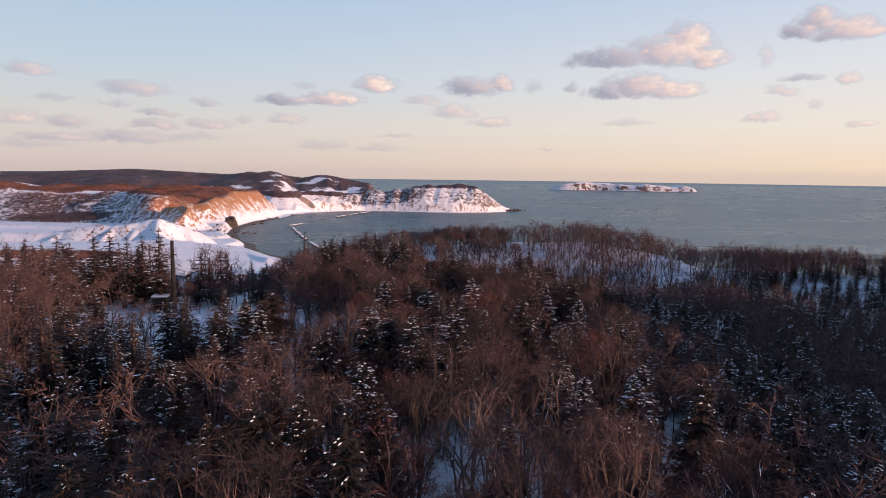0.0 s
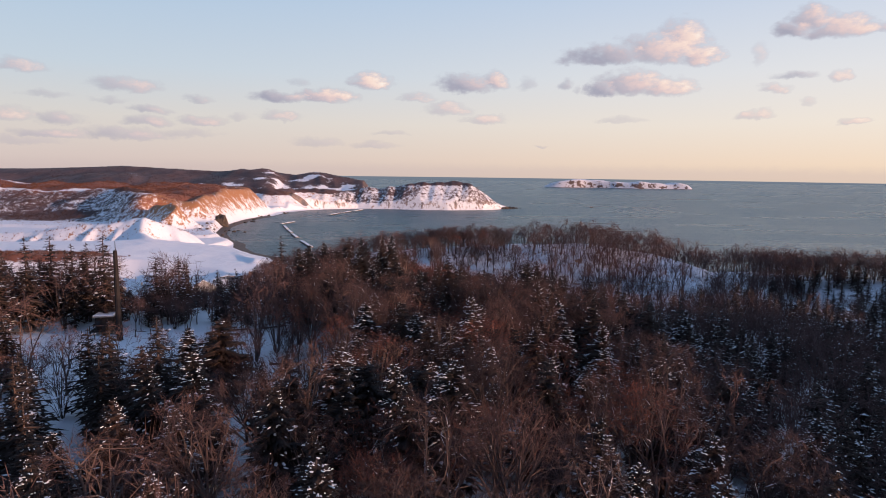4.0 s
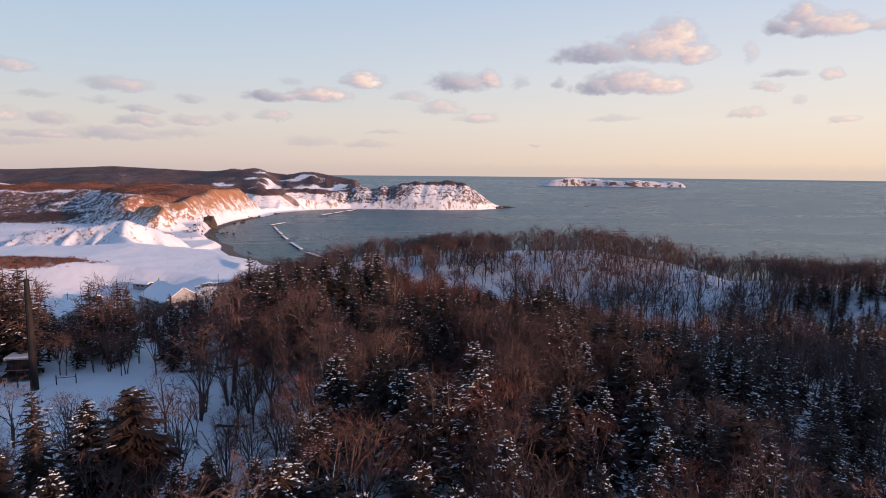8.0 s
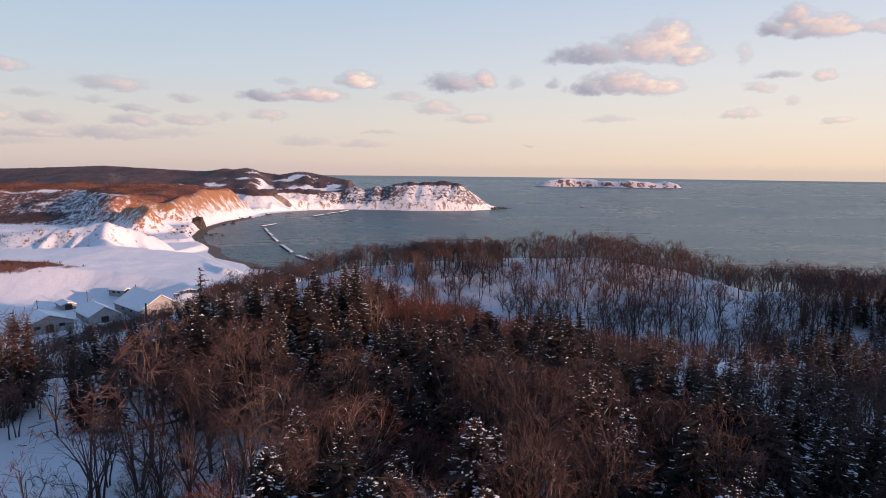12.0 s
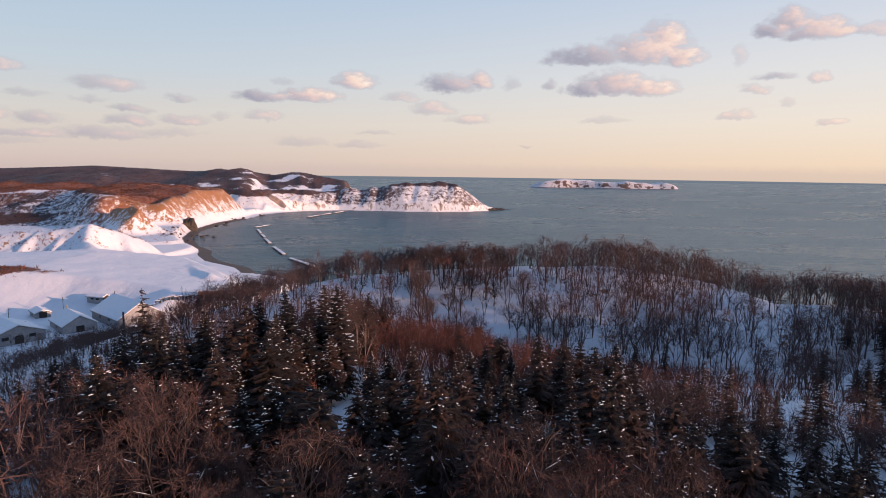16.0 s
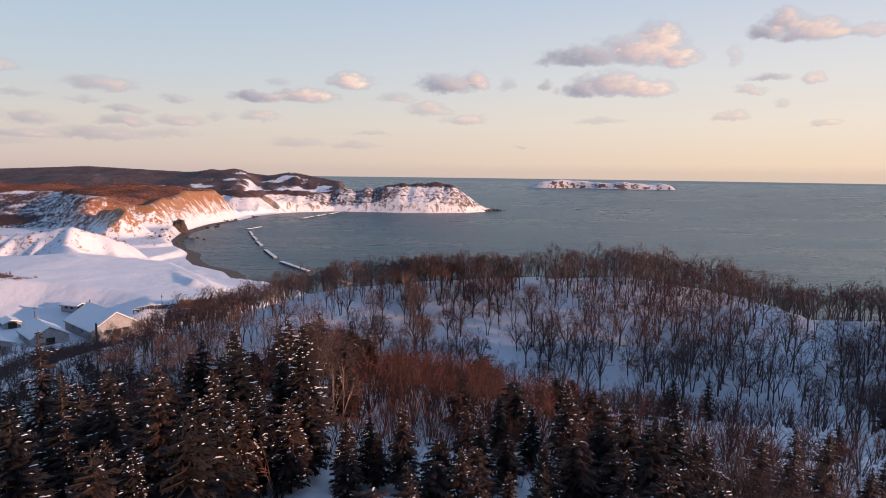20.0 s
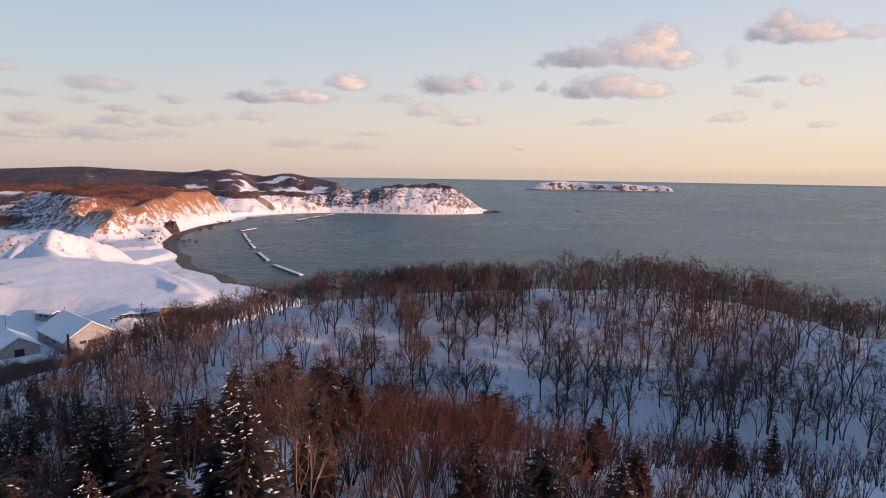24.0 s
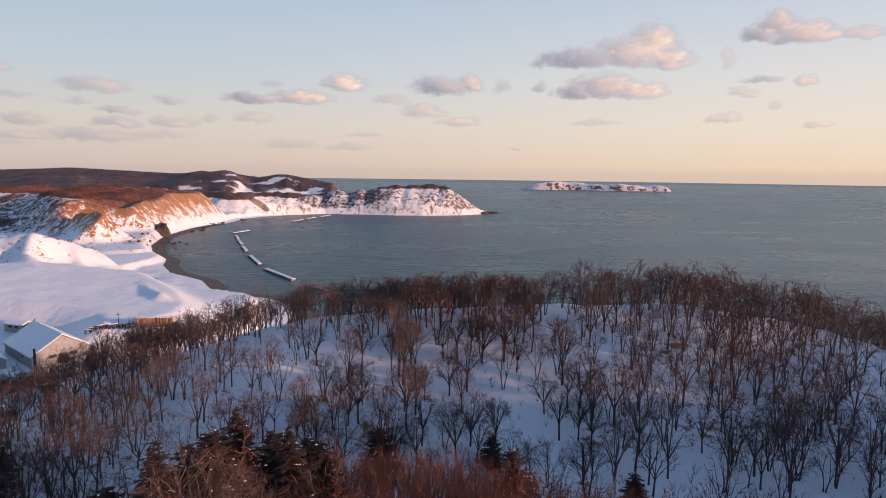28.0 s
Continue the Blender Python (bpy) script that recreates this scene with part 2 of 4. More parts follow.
# sea: dark cold water with wind ripples
M_SEA, n, b = material("sea_water", 0.22, 0.34)
co = n.add("ShaderNodeTexCoord").outputs["Object"]
patch = n.noise(n.scaled(co, (0.004, 0.012, 1)), 1.0, 4.0)
n.put(b.inputs["Base Color"], n.mix(n.step(patch, 0.3, 0.7), (0.009, 0.064, 0.092), (0.018, 0.086, 0.118)))
n.put(b.inputs["Roughness"], n.math("ADD", 0.20, n.math("MULTIPLY", patch, 0.18)))
rip = n.math("ADD", n.math("MULTIPLY", n.noise(n.scaled(co, (0.10, 0.22, 1)), 1.0, 5.0, 0.62), 1.0),
             n.math("MULTIPLY", n.noise(n.scaled(co, (0.02, 0.05, 1)), 1.0, 3.0), 0.9))
ps = n.add("ShaderNodeSeparateXYZ")
n.put(ps.inputs[0], co)
lee = n.math("MULTIPLY", n.step(ps.outputs[0], -20.0, 320.0), n.math("SUBTRACT", 1.0, n.step(ps.outputs[1], 450.0, 1700.0)))      # calmer water under the hill
bumped(n, b, n.math("MULTIPLY", rip, n.math("SUBTRACT", 1.1, n.math("MULTIPLY", lee, 0.75))), 1.0, 2.6)
b.inputs["IOR"].default_value = 1.33


# ---- the lie of the land ----
def lattice(i, j, k):
    v = np.sin(i * 127.1 + j * 311.7 + k * 74.7) * 43758.5453
    return v - np.floor(v)


def value_noise(x, y, k=0):
    i, j = np.floor(x), np.floor(y)
    u, v = x - i, y - j
    u, v = u * u * (3 - 2 * u), v * v * (3 - 2 * v)
    a = lattice(i, j, k) * (1 - u) + lattice(i + 1, j, k) * u
    c = lattice(i, j + 1, k) * (1 - u) + lattice(i + 1, j + 1, k) * u
    return a * (1 - v) + c * v


def fbm(x, y, size, octaves=4, k=0):
    s, amp, tot = 0.0, 1.0, 0.0
    for o in range(octaves):
        s = s + amp * (value_noise(x / size * 2 ** o, y / size * 2 ** o, k + o) - 0.5)
        tot += amp
        amp *= 0.5
    return s / tot


def smooth(v, lo, hi):
    t = np.clip((v - lo) / (hi - lo), 0, 1)
    return t * t * (3 - 2 * t)


def crest(x, y, pts, width, left, right):
    """A ridge along pts, rounded over width, that falls off to its left and right."""
    best = np.full(np.shape(x), -200.0)
    for (ax, ay, az_), (bx, by, bz) in zip(pts, pts[1:]):
        dx, dy = bx - ax, by - ay
        t = np.clip(((x - ax) * dx + (y - ay) * dy) / (dx * dx + dy * dy), 0, 1)
        d = np.hypot(x - ax - t * dx, y - ay - t * dy)
        s = np.where(dx * (y - ay) - dy * (x - ax) > 0, left, right)
        best = np.maximum(best, az_ + (bz - az_) * t - s * (np.sqrt(d * d + width * width) - width))
    return best


def to_line(x, y, pts):
    best = np.full(np.shape(x), 1e9)
    for (ax, ay), (bx, by) in zip(pts, pts[1:]):
        dx, dy = bx - ax, by - ay
        t = np.clip(((x - ax) * dx + (y - ay) * dy) / (dx * dx + dy * dy), 0, 1)
        best = np.minimum(best, np.hypot(x - ax - t * dx, y - ay - t * dy))
    return best


def inside(x, y, pts):
    c = np.zeros(np.shape(x), bool)
    for (ax, ay), (bx, by) in zip(pts, pts[1:] + pts[:1]):
        if ay != by:
            c ^= ((ay > y) != (by > y)) & (x < (bx - ax) * (y - ay) / (by - ay) + ax)
    return c


def depth_in(x, y, pts):
    d = to_line(x, y, pts + pts[:1])
    return np.where(inside(x, y, pts), d, -d)


def soft_max(fields, k=2.0):
    m = np.maximum.reduce(fields)
    return m + k * np.log(sum(np.exp((f - m) / k) for f in fields)) - 0.0


SHORE_NEAR = [(420, -600), (330, 0), (240, 130), (165, 205), (110, 245), (60, 264), (0, 266), (-40, 290), (-62, 350), (-72, 430), (-97, 459), (-119, 469), (-141, 509), (-173, 538)]
SHORE_BAY = [(-191, 569), (-201, 599), (-227, 633), (-255, 693), (-276, 770), (-285, 871), (-277, 941), (-278, 980), (-282, 1034), (-262, 1090), (-236, 1130), (-181, 1167), (-117, 1162)]
SHORE_FAR = [(-60, 1150), (-10, 1148), (60, 1170), (95, 1205), (112, 1230), (80, 1262), (0, 1290), (-120, 1275), (-190, 1330), (-195, 1550), (-215, 1700), (-400, 1900), (-700, 2300), (-1000, 3600), (-4800, 3600), (-4800, -600)]
SHORE = SHORE_NEAR + SHORE_BAY + SHORE_FAR
SCARP = [(-4800, 735), (-900, 735), (-640, 740), (-480, 735), (-410, 728), (-360, 705), (-322, 662), (-304, 634), (-284, 634), (-268, 668), (-300, 700), (-352, 722), (-298, 748), (-290, 800), (-300, 880), (-296, 950), (-284, 985), (-330, 1010), (-430, 1030), (-600, 1080), (-4800, 1080)]
HOME_RIDGE = [(4, -300, 50), (2, 20, 50.5), (-3, 62, 51), (-8, 105, 50.5), (-15, 135, 49), (-9, 152, 45), (-6, 163, 41)]
CLEARING = [(-60, -300, 50), (-44, 40, 50.5), (-42, 98, 50.2), (-62, 118, 50), (-105, 112, 49), (-220, 60, 48), (-500, -100, 48)]
VALLEY = [(190, 100, 33), (60, 160, 35.5), (10, 170, 36.5), (-40, 182, 32), (-80, 203, 22), (-110, 250, 11)]
SEA_HILL = [(-122, 258, 13), (-71, 224, 28), (-45, 214, 39), (-20, 211, 46.5), (10, 214, 48.5), (39, 217, 50), (58, 210, 47.5), (66, 205, 44.5), (74, 202, 42), (88, 192, 44), (105, 170, 46), (135, 138, 46), (180, 100, 46), (240, 20, 46), (300, -200, 50)]
DUNE = [(-520, 475, 20), (-380, 462, 22), (-300, 455, 26), (-255, 455, 31), (-226, 456, 36), (-205, 480, 25), (-183, 506, 9)]
DUNE_FOOT = [(-420, 450, 13), (-255, 445, 21), (-215, 450, 22), (-195, 475, 14)]
DUNE_RIBS = [[(-226, 456, 36), (-219, 436, 28), (-207, 424, 25), (-187, 402, 15)], [(-258, 455, 31), (-262, 428, 17)], [(-240, 455, 33), (-238, 432, 20)], [(-214, 470, 30), (-196, 450, 17)], [(-300, 455, 26), (-305, 428, 14)], [(-226, 456, 36), (-214, 440, 23)]]
FIELD = [(-300, 345), (-170, 345), (-140, 337), (-122, 328), (-115, 319), (-105, 322), (-98, 334), (-100, 350), (-114, 375), (-150, 418), (-200, 425), (-300, 400)]
BERM = [(-100, 350, 17), (-112, 357, 21.5), (-128, 378, 20.5), (-150, 412, 20)]
HILLOCK = [(-300, 345, 25), (-215, 350, 23), (-182, 352, 19)]
# unseen hill off to the right, added to shade the woods; its dip lets sun through
SHADE_HILL = [(150, -296, 67), (145, -96, 74), (146, -36, 75), (148, 14, 77), (150, 46, 76), (151, 60, 65), (152, 74, 55), (154, 90, 56), (160, 106, 71), (170, 121, 74), (190, 131, 73)]
HEADLAND = [(-205, 1228, 33), (-150, 1216, 36), (-116, 1214, 40), (-84, 1214, 49), (-61, 1216, 52), (0, 1221, 52), (23, 1220, 50), (33, 1221, 31), (52, 1222, 28), (66, 1223, 15), (91, 1227, 5), (106, 1231, 2)]
COVE = [(-700, 1150, 40), (-450, 1130, 41), (-335, 1120, 40), (-290, 1172, 35), (-240, 1195, 34), (-205, 1228, 33)]
MOUND = [(-208, 1165, 34), (-204, 1140, 22), (-203, 1122, 9)]
FAR_HILL = [(-1300, 1640, 64), (-1071, 1640, 68), (-865, 1620, 76), (-754, 1610, 71), (-611, 1605, 65), (-500, 1600, 70), (-404, 1600, 57), (-355, 1600, 66), (-291, 1600, 51), (-244, 1600, 33), (-222, 1600, 20)]


def land(x, y):
    """The height of the ground."""
    x, y = np.asarray(x, float), np.asarray(y, float)
    d = depth_in(x, y, SHORE)
    low = 9.5 - 6.0 * smooth(y, 450, 500) + 2.5 * smooth(-x, 120, 260) + 1.2 * fbm(x, y, 60, 3, 3)
    home = crest(x, y, HOME_RIDGE, 25, 0.04, 0.29 + 0.17 * smooth(y, 112, 134))
    clear = crest(x, y, CLEARING, 12, 0.05, 0.42)
    lip = np.interp(x, [-300, -110, -60, -45, -35, -25, -10, 60], [40, 100, 105, 108, 116, 131, 153, 150])
    fall = 0.5 * (np.sqrt(np.maximum(0, y - lip + 6) ** 2 + 25) - 5)
    home, clear = home - fall, clear - fall
    valley = crest(x, y, VALLEY, 20, 0.4, 0.4)
    hill = crest(x, y, SEA_HILL, 10, 0.72, 0.34)
    dune = np.maximum.reduce([crest(x, y, DUNE, 0.8, 0.9, 0.8), crest(x, y, DUNE_FOOT, 6, 0.35, 0.30)] + [crest(x, y, rib, 0.6, 0.75, 0.75) for rib in DUNE_RIBS]) + 5.0 * fbm(x, y, 15, 4, 5)
    field = 18.6 + 0.055 * np.clip(-110 - x, 0, 90) - 0.6 * np.maximum(0, -depth_in(x, y, FIELD)) + 0.8 * fbm(x, y, 40, 2, 6)
    field = np.maximum.reduce([field, crest(x, y, BERM, 1.0, 0.8, 0.8) + 2.0 * fbm(x, y, 12, 3, 8), crest(x, y, HILLOCK, 5, 0.45, 0.6)])
    shade = crest(x, y, SHADE_HILL, 10, 0.66, 0.6)
    sc = depth_in(x, y, SCARP)
    top = 39 + 7 * smooth(y, 720, 1000) + 20 * fbm(x + 0.2 * y, y * 0.5, 95, 4, 7)
    gully = fbm(x, y, 70, 4, 11)
    scarp = 8 + (top - 8) * smooth(sc + 34 * gully + 12, 0, 42 + 80 * smooth(-x, 380, 470)) + (16 * fbm(x, y, 48, 4, 31) - 30 * np.maximum(0, 0.10 - np.abs(gully))) * smooth(sc, 6, 40) * (1 - 0.6 * smooth(sc, 120, 260))
    head = np.maximum(crest(x, y, HEADLAND, 14, 0.8, 0.85), crest(x, y, COVE, 12, 0.30, 0.62), crest(x, y, MOUND, 6, 0.7, 0.7)) + 11 * fbm(x, y, 36, 5, 13) + 7 * fbm(x, y * 0.25, 16, 3, 14) * smooth(1225 - y, 0, 12)
    far = crest(x, y, FAR_HILL, 16, 0.25, 0.20) + 46 * fbm(x + 0.3 * y, y * 0.3, 85, 4, 17) * smooth(1595 - y, 0, 70)
    z = soft_max([low, home, clear, valley, hill, dune, field, shade, np.where(sc > -60, scarp, -50), np.where(y > 1000, head, -50), np.where(y > 1200, far, -50)], 1.6)
    z = z + 0.9 * fbm(x, y, 22, 3, 19) + 0.25 * fbm(x, y, 5, 2, 23)
    beach = 12 + 34 * smooth(y, 405, 450) * (1 - smooth(y, 500, 590))
    out = smooth(y, 1075, 1165)
    beach, steep_ = beach + (3.0 - beach) * out, 1.2 + 0.5 * out
    rise = np.where(d < beach, np.minimum(0.10 * d, 1.1 + 0.03 * d), np.minimum(0.10 * beach, 1.1 + 0.03 * beach) + (d - beach) * steep_)
    z = np.minimum(z, rise + 3 * fbm(x, y, 14, 3, 29) * smooth(d, 10, 30))
    return np.where(d > 0, z, np.maximum(-8, 0.12 * d))


# ---- building blocks ----
class Shape:
    """Vertices and faces gathered for one mesh."""

    def __init__(self):
        self.v, self.f = [], []

    def add(self, verts, faces):
        o = len(self.v)
        self.v.extend(tuple(p) for p in verts)
        self.f.extend(tuple(i + o for i in f) for f in faces)

    def tube(self, pts, radii, sides=5):
        rings = []
        for i, p in enumerate(pts):
            a, c = pts[max(0, i - 1)], pts[min(len(pts) - 1, i + 1)]
            d = (c - a).normalized()
            s = d.orthogonal().normalized()
            t = d.cross(s)
            rings.append([p + (s * math.cos(k * math.tau / sides) + t * math.sin(k * math.tau / sides)) * radii[i] for k in range(sides)])
        verts = [q for r in rings for q in r] + [pts[-1]]
        faces = [(i * sides + k, i * sides + (k + 1) % sides, (i + 1) * sides + (k + 1) % sides, (i + 1) * sides + k) for i in range(len(pts) - 1) for k in range(sides)]
        e = (len(pts) - 1) * sides
        faces += [(e + k, e + (k + 1) % sides, len(verts) - 1) for k in range(sides)]
        self.add(verts, faces)

    def spike(self, p, q, r, flat=1.0):
        d = (q - p).normalized()
        s = d.cross(Vector((0, 0, 1)))
        s = s.normalized() if s.length > 0.05 else Vector((1, 0, 0))
        t = s.cross(d) * flat
        self.add([p + s * r, p - s * r * 0.6 + t * r * 0.9, p - s * r * 0.6 - t * r * 0.9, q], [(0, 1, 3), (1, 2, 3), (2, 0, 3)])

    def blade(self, p, q, r, flat=1.0):
        d = (q - p).normalized()
        s = d.cross(Vector((0, 0, 1)))
        s = s.normalized() if s.length > 0.05 else Vector((1, 0, 0))
        a = len(self.f) * 2.4
        t = (s * math.cos(a) + s.cross(d) * math.sin(a) if flat == 1.0 else s) * r
        self.add([p + t, p - t, q], [(0, 1, 2)])

    def lump(self, c, size, rng, turn=0.0):
        pts = [(1, 0, 0), (0.3, 0.9, 0), (-0.9, 0.5, 0), (-0.8, -0.6, 0), (0.3, -0.95, 0), (0, 0, 1)]
        m = Matrix.Rotation(turn, 3, "Z")
        verts = [c + m @ Vector((x * size[0] * rng.uniform(0.7, 1.2), y * size[1] * rng.uniform(0.7, 1.2), z * size[2])) for x, y, z in pts]
        self.add(verts, [(i, (i + 1) % 5, 5) for i in range(5)])

    def box(self, x0, x1, y0, y1, z0, z1, chamfer=0.03):
        c = min(chamfer, (x1 - x0) / 4, (y1 - y0) / 4, (z1 - z0) / 4)
        verts = []
        for z, k in ((z0, 0), (z1 - c, 0), (z1, c)):
            verts += [(x0 + k, y0 + k, z), (x1 - k, y0 + k, z), (x1 - k, y1 - k, z), (x0 + k, y1 - k, z)]
        faces = [(3, 2, 1, 0), (8, 9, 10, 11)]
        for r in (0, 4):
            faces += [(r + i, r + (i + 1) % 4, r + 4 + (i + 1) % 4, r + 4 + i) for i in range(4)]
        self.add(verts, faces)

    def mesh(self, name, mat, smooth_shade=False):
        me = bpy.data.meshes.new(name)
        me.from_pydata(self.v, [], self.f)
        me.materials.append(mat)
        if smooth_shade:
            me.polygons.foreach_set("use_smooth", [True] * len(me.polygons))
        return me


def part(name, shape, mat, parent, label="", smooth_shade=False):
    ob = new(name, shape.mesh(name, mat, smooth_shade))
    ob.parent = parent
    if label:
        ob["label"] = label
    return ob


def thing(name, label, category, group="", kind="", at=None):
    ob = new(name)
    ob.empty_display_size = 0.5
    if at is not None:
        ob.matrix_basis = at
    return tagged(ob, label, category, group, kind)


def ground_z(x, y):
    return float(land(np.array([x]), np.array([y]))[0])


# ---- ground, sea, island ----
def spaced(stops):
    out = [stops[0][0]]
    for (a, step), (c, _) in zip(stops, stops[1:]):
        n = max(1, round((c - a) / step))
        out += [a + (c - a) * (i + 1) / n for i in range(n)]
    return np.array(out)


def sheet(name, xs, ys, height, mat, attributes=None):
    gx, gy = np.meshgrid(xs, ys)
    gz = height(gx, gy)
    nx, ny = len(xs), len(ys)
    me = bpy.data.meshes.new(name)
    i = np.arange(nx * ny).reshape(ny, nx)
    quads = np.stack([i[:-1, :-1], i[:-1, 1:], i[1:, 1:], i[1:, :-1]], -1).reshape(-1, 4)
    me.vertices.add(nx * ny)
    me.vertices.foreach_set("co", np.stack([gx, gy, gz], -1).ravel())
    me.loops.add(quads.size)
    me.loops.foreach_set("vertex_index", quads.ravel())
    me.polygons.add(len(quads))
    me.polygons.foreach_set("loop_start", np.arange(0, quads.size, 4))
    me.polygons.foreach_set("use_smooth", np.ones(len(quads), bool))
    me.update()
    for k, field in (attributes or {}).items():
        at = me.attributes.new(k, "FLOAT", "POINT")
        at.data.foreach_set("value", np.ascontiguousarray(field(gx, gy, gz), dtype=np.float32).ravel())
    me.materials.append(mat)
    return new(name, me)


def wood_cover(x, y, z):
    """Where scrubby woods hide the snow: the plateau, the flanks above the dunes, the cap of the headland."""
    sc = depth_in(x, y, SCARP)
    brow = 34 + 66 * smooth(-x, 380, 470)
    top = 0.95 * smooth(sc + 30 * fbm(x, y, 50, 3, 45), brow - 12, brow + 14) * (y < 1100)
    patch = np.exp(-(((x + 238) / 56) ** 2 + ((y - 350) / 11) ** 2) ** 2)
    flank = (0.54 + 0.5 * fbm(x, y, 90, 3, 37)) * smooth(sc, -30, 0) * (1 - smooth(sc, brow - 10, brow + 10)) * smooth(-x, 318, 350)
    thicket = 0.9 * np.exp(-(((x + 500) / 80) ** 2 + ((y - 752) / 20) ** 2) ** 2) + 0.5 * fbm(x, y, 30, 3, 38) * (np.abs(y - 752) < 40) * (x < -380) * (x > -640)
    cove = 0.85 * smooth(z + 14 * fbm(x, y, 40, 3, 39), 24, 31) * (y > 1060) * (y < 1330) * (x < -185)
    rough = fbm(x + 0.6 * y, y * 0.6, 75, 5, 43) + 0.7 * fbm(x, y, 28, 3, 47)
    hills = 0.95 * smooth(z, 24, 32) * (y > 1300) * smooth(rough + 0.10 + 0.34 * smooth(-x, 430, 620), -0.30, 0.30)
    cap = (0.47 + 0.10 * smooth(-x, 40, 110) + 0.35 * fbm(x, y, 40, 3, 50) + 0.4 * smooth(z, 43, 49)) * smooth(z, 4, 12) * smooth(y, 1140, 1180) * (y < 1300) * (x > -230)
    return np.maximum.reduce([top, patch, flank, thicket, cap, cove, hills])


def scrub_cover(x, y, z):
    sc = depth_in(x, y, SCARP)
    face = (0.56 + 0.34 * smooth(z, 14, 36)) * smooth(sc, -12, 4) * (1 - smooth(sc, 60, 95)) * smooth(z, 6, 15) * (y < 1040) * (1 - smooth(-x, 345, 420))
    dune = 0.36 * np.exp(-((y - 450) / 34) ** 2) * smooth(-x, 150, 210)
    shelf = 0.34 * smooth(y, 520, 600) * (y < 1060) * (x < -150) * smooth(z, 4, 8)
    head = (0.46 - 0.2 * smooth(x, -200, -120) + 0.3 * fbm(x, y, 60, 3, 49)) * smooth(z, 3, 14) * smooth(y, 1030, 1080) * (y < 1300) * (x > -420)
    slope = 0.34 * np.exp(-((y - 190) / 25) ** 4) * (np.abs(x) < 130)
    foot = 0.62 * np.exp(-(to_line(x, y, [(-222, 462), (-204, 484), (-182, 508)]) / 7) ** 2) + 0.5 * np.exp(-(to_line(x, y, [(-262, 640), (-255, 690), (-285, 735)]) / 9) ** 2)
    return np.maximum.reduce([face, dune, shelf, head, foot, slope])


def stand_cover(x, y, z):
    """Greyer, darker woods on the far hill, in the cove and on the flank, red-brown growth on the plateau."""
    sc = depth_in(x, y, SCARP)
    flank = smooth(-x, 350, 410) * (1 - smooth(sc, 60, 110)) * (y < 900)
    return np.maximum(smooth(y, 1040, 1110), flank)


def sand_cover(x, y, z):
    d = depth_in(x, y, SHORE)
    bay = smooth(y, 440, 460) * (1 - smooth(y, 900, 1000)) * smooth(x, -320, -290)
    return bay * (1 - smooth(d, 8, 14)) * 0.95 + 0.6 * (1 - smooth(d, 1, 3)) * (1 - bay)


GX = spaced([(-4800, 300), (-1500, 40), (-900, 12), (-420, 4), (-320, 2.2), (-130, 1.8), (135, 6), (460, 1)])
GY = spaced([(-600, 20), (0, 4), (30, 1.8), (240, 2.2), (520, 4), (1090, 2.4), (1250, 5), (1300, 9), (1640, 40), (1800, 120), (3600, 1)])
ground = sheet("ground", GX, GY, land, M_GROUND, {"wood": wood_cover, "scrub": scrub_cover, "sand": sand_cover, "stand": stand_cover})
tagged(ground, "snow-covered hills, dunes and cliffs with brown scrub and bare woods", "ground", kind="structure")

SX = spaced([(-9000, 500), (9000, 1)])
SY = spaced([(-3000, 500), (9000, 1)])
sea = sheet("water", SX, SY, lambda x, y: np.zeros(np.shape(x)), M_SEA)
tagged(sea, "dark grey-blue wind-rippled sea reaching the horizon", "water", kind="structure")


def island_height(u, v):
    s = (u + 360) / 720
    rim = np.interp(s, [0, 0.05, 0.12, 0.22, 0.34, 0.45, 0.55, 0.66, 0.74, 0.82, 0.90, 0.96, 1], [-3, 17, 31, 40, 38, 31, 28, 33, 29, 25, 33, 22, -3])
    edge = 1 - (np.abs(v + 12 * np.sin(u / 60)) / (95 + 18 * fbm(u, v, 120, 3, 51))) ** 2
    h = rim * smooth(edge, 0.0, 0.5) + 13 * fbm(u, v, 60, 4, 53) * smooth(edge, 0.05, 0.3)
    return np.where(edge > 0, h, -4) - 1.5


M_ISLAND, n, b = material("island_ground", 0.7)
co = n.add("ShaderNodeTexCoord").outputs["Object"]
geo = n.add("ShaderNodeNewGeometry")
gs = n.add("ShaderNodeSeparateXYZ")
n.put(gs.inputs[0], geo.outputs["True Normal"])
ps = n.add("ShaderNodeSeparateXYZ")
n.put(ps.inputs[0], co)
mid = n.noise(co, 0.035, 5.0, 0.65)
snow_c = n.mix(mid, (0.70, 0.70, 0.74), (0.86, 0.85, 0.86))
rock_f = n.step(n.math("ADD", n.math("SUBTRACT", 1.0, gs.outputs[2]), n.math("MULTIPLY", n.math("SUBTRACT", mid, 0.5), 2.4)), 0.44, 0.60)
c1 = n.mix(rock_f, snow_c, (0.17, 0.12, 0.10))
foot = n.math("SUBTRACT", 1.0, n.step(n.math("ADD", ps.outputs[2], n.math("MULTIPLY", mid, 6.0)), 3.0, 5.5))
n.put(b.inputs["Base Color"], n.mix(foot, c1, (0.12, 0.085, 0.07)))
island = sheet("island", np.linspace(-362, 362, 150), np.linspace(-130, 130, 50), island_height, M_ISLAND)
island.matrix_basis = pose(806, 3080, 0, 0, 0, -13)
tagged(island, "low snowy island with bare rock cliffs, out at sea", "island", kind="structure")


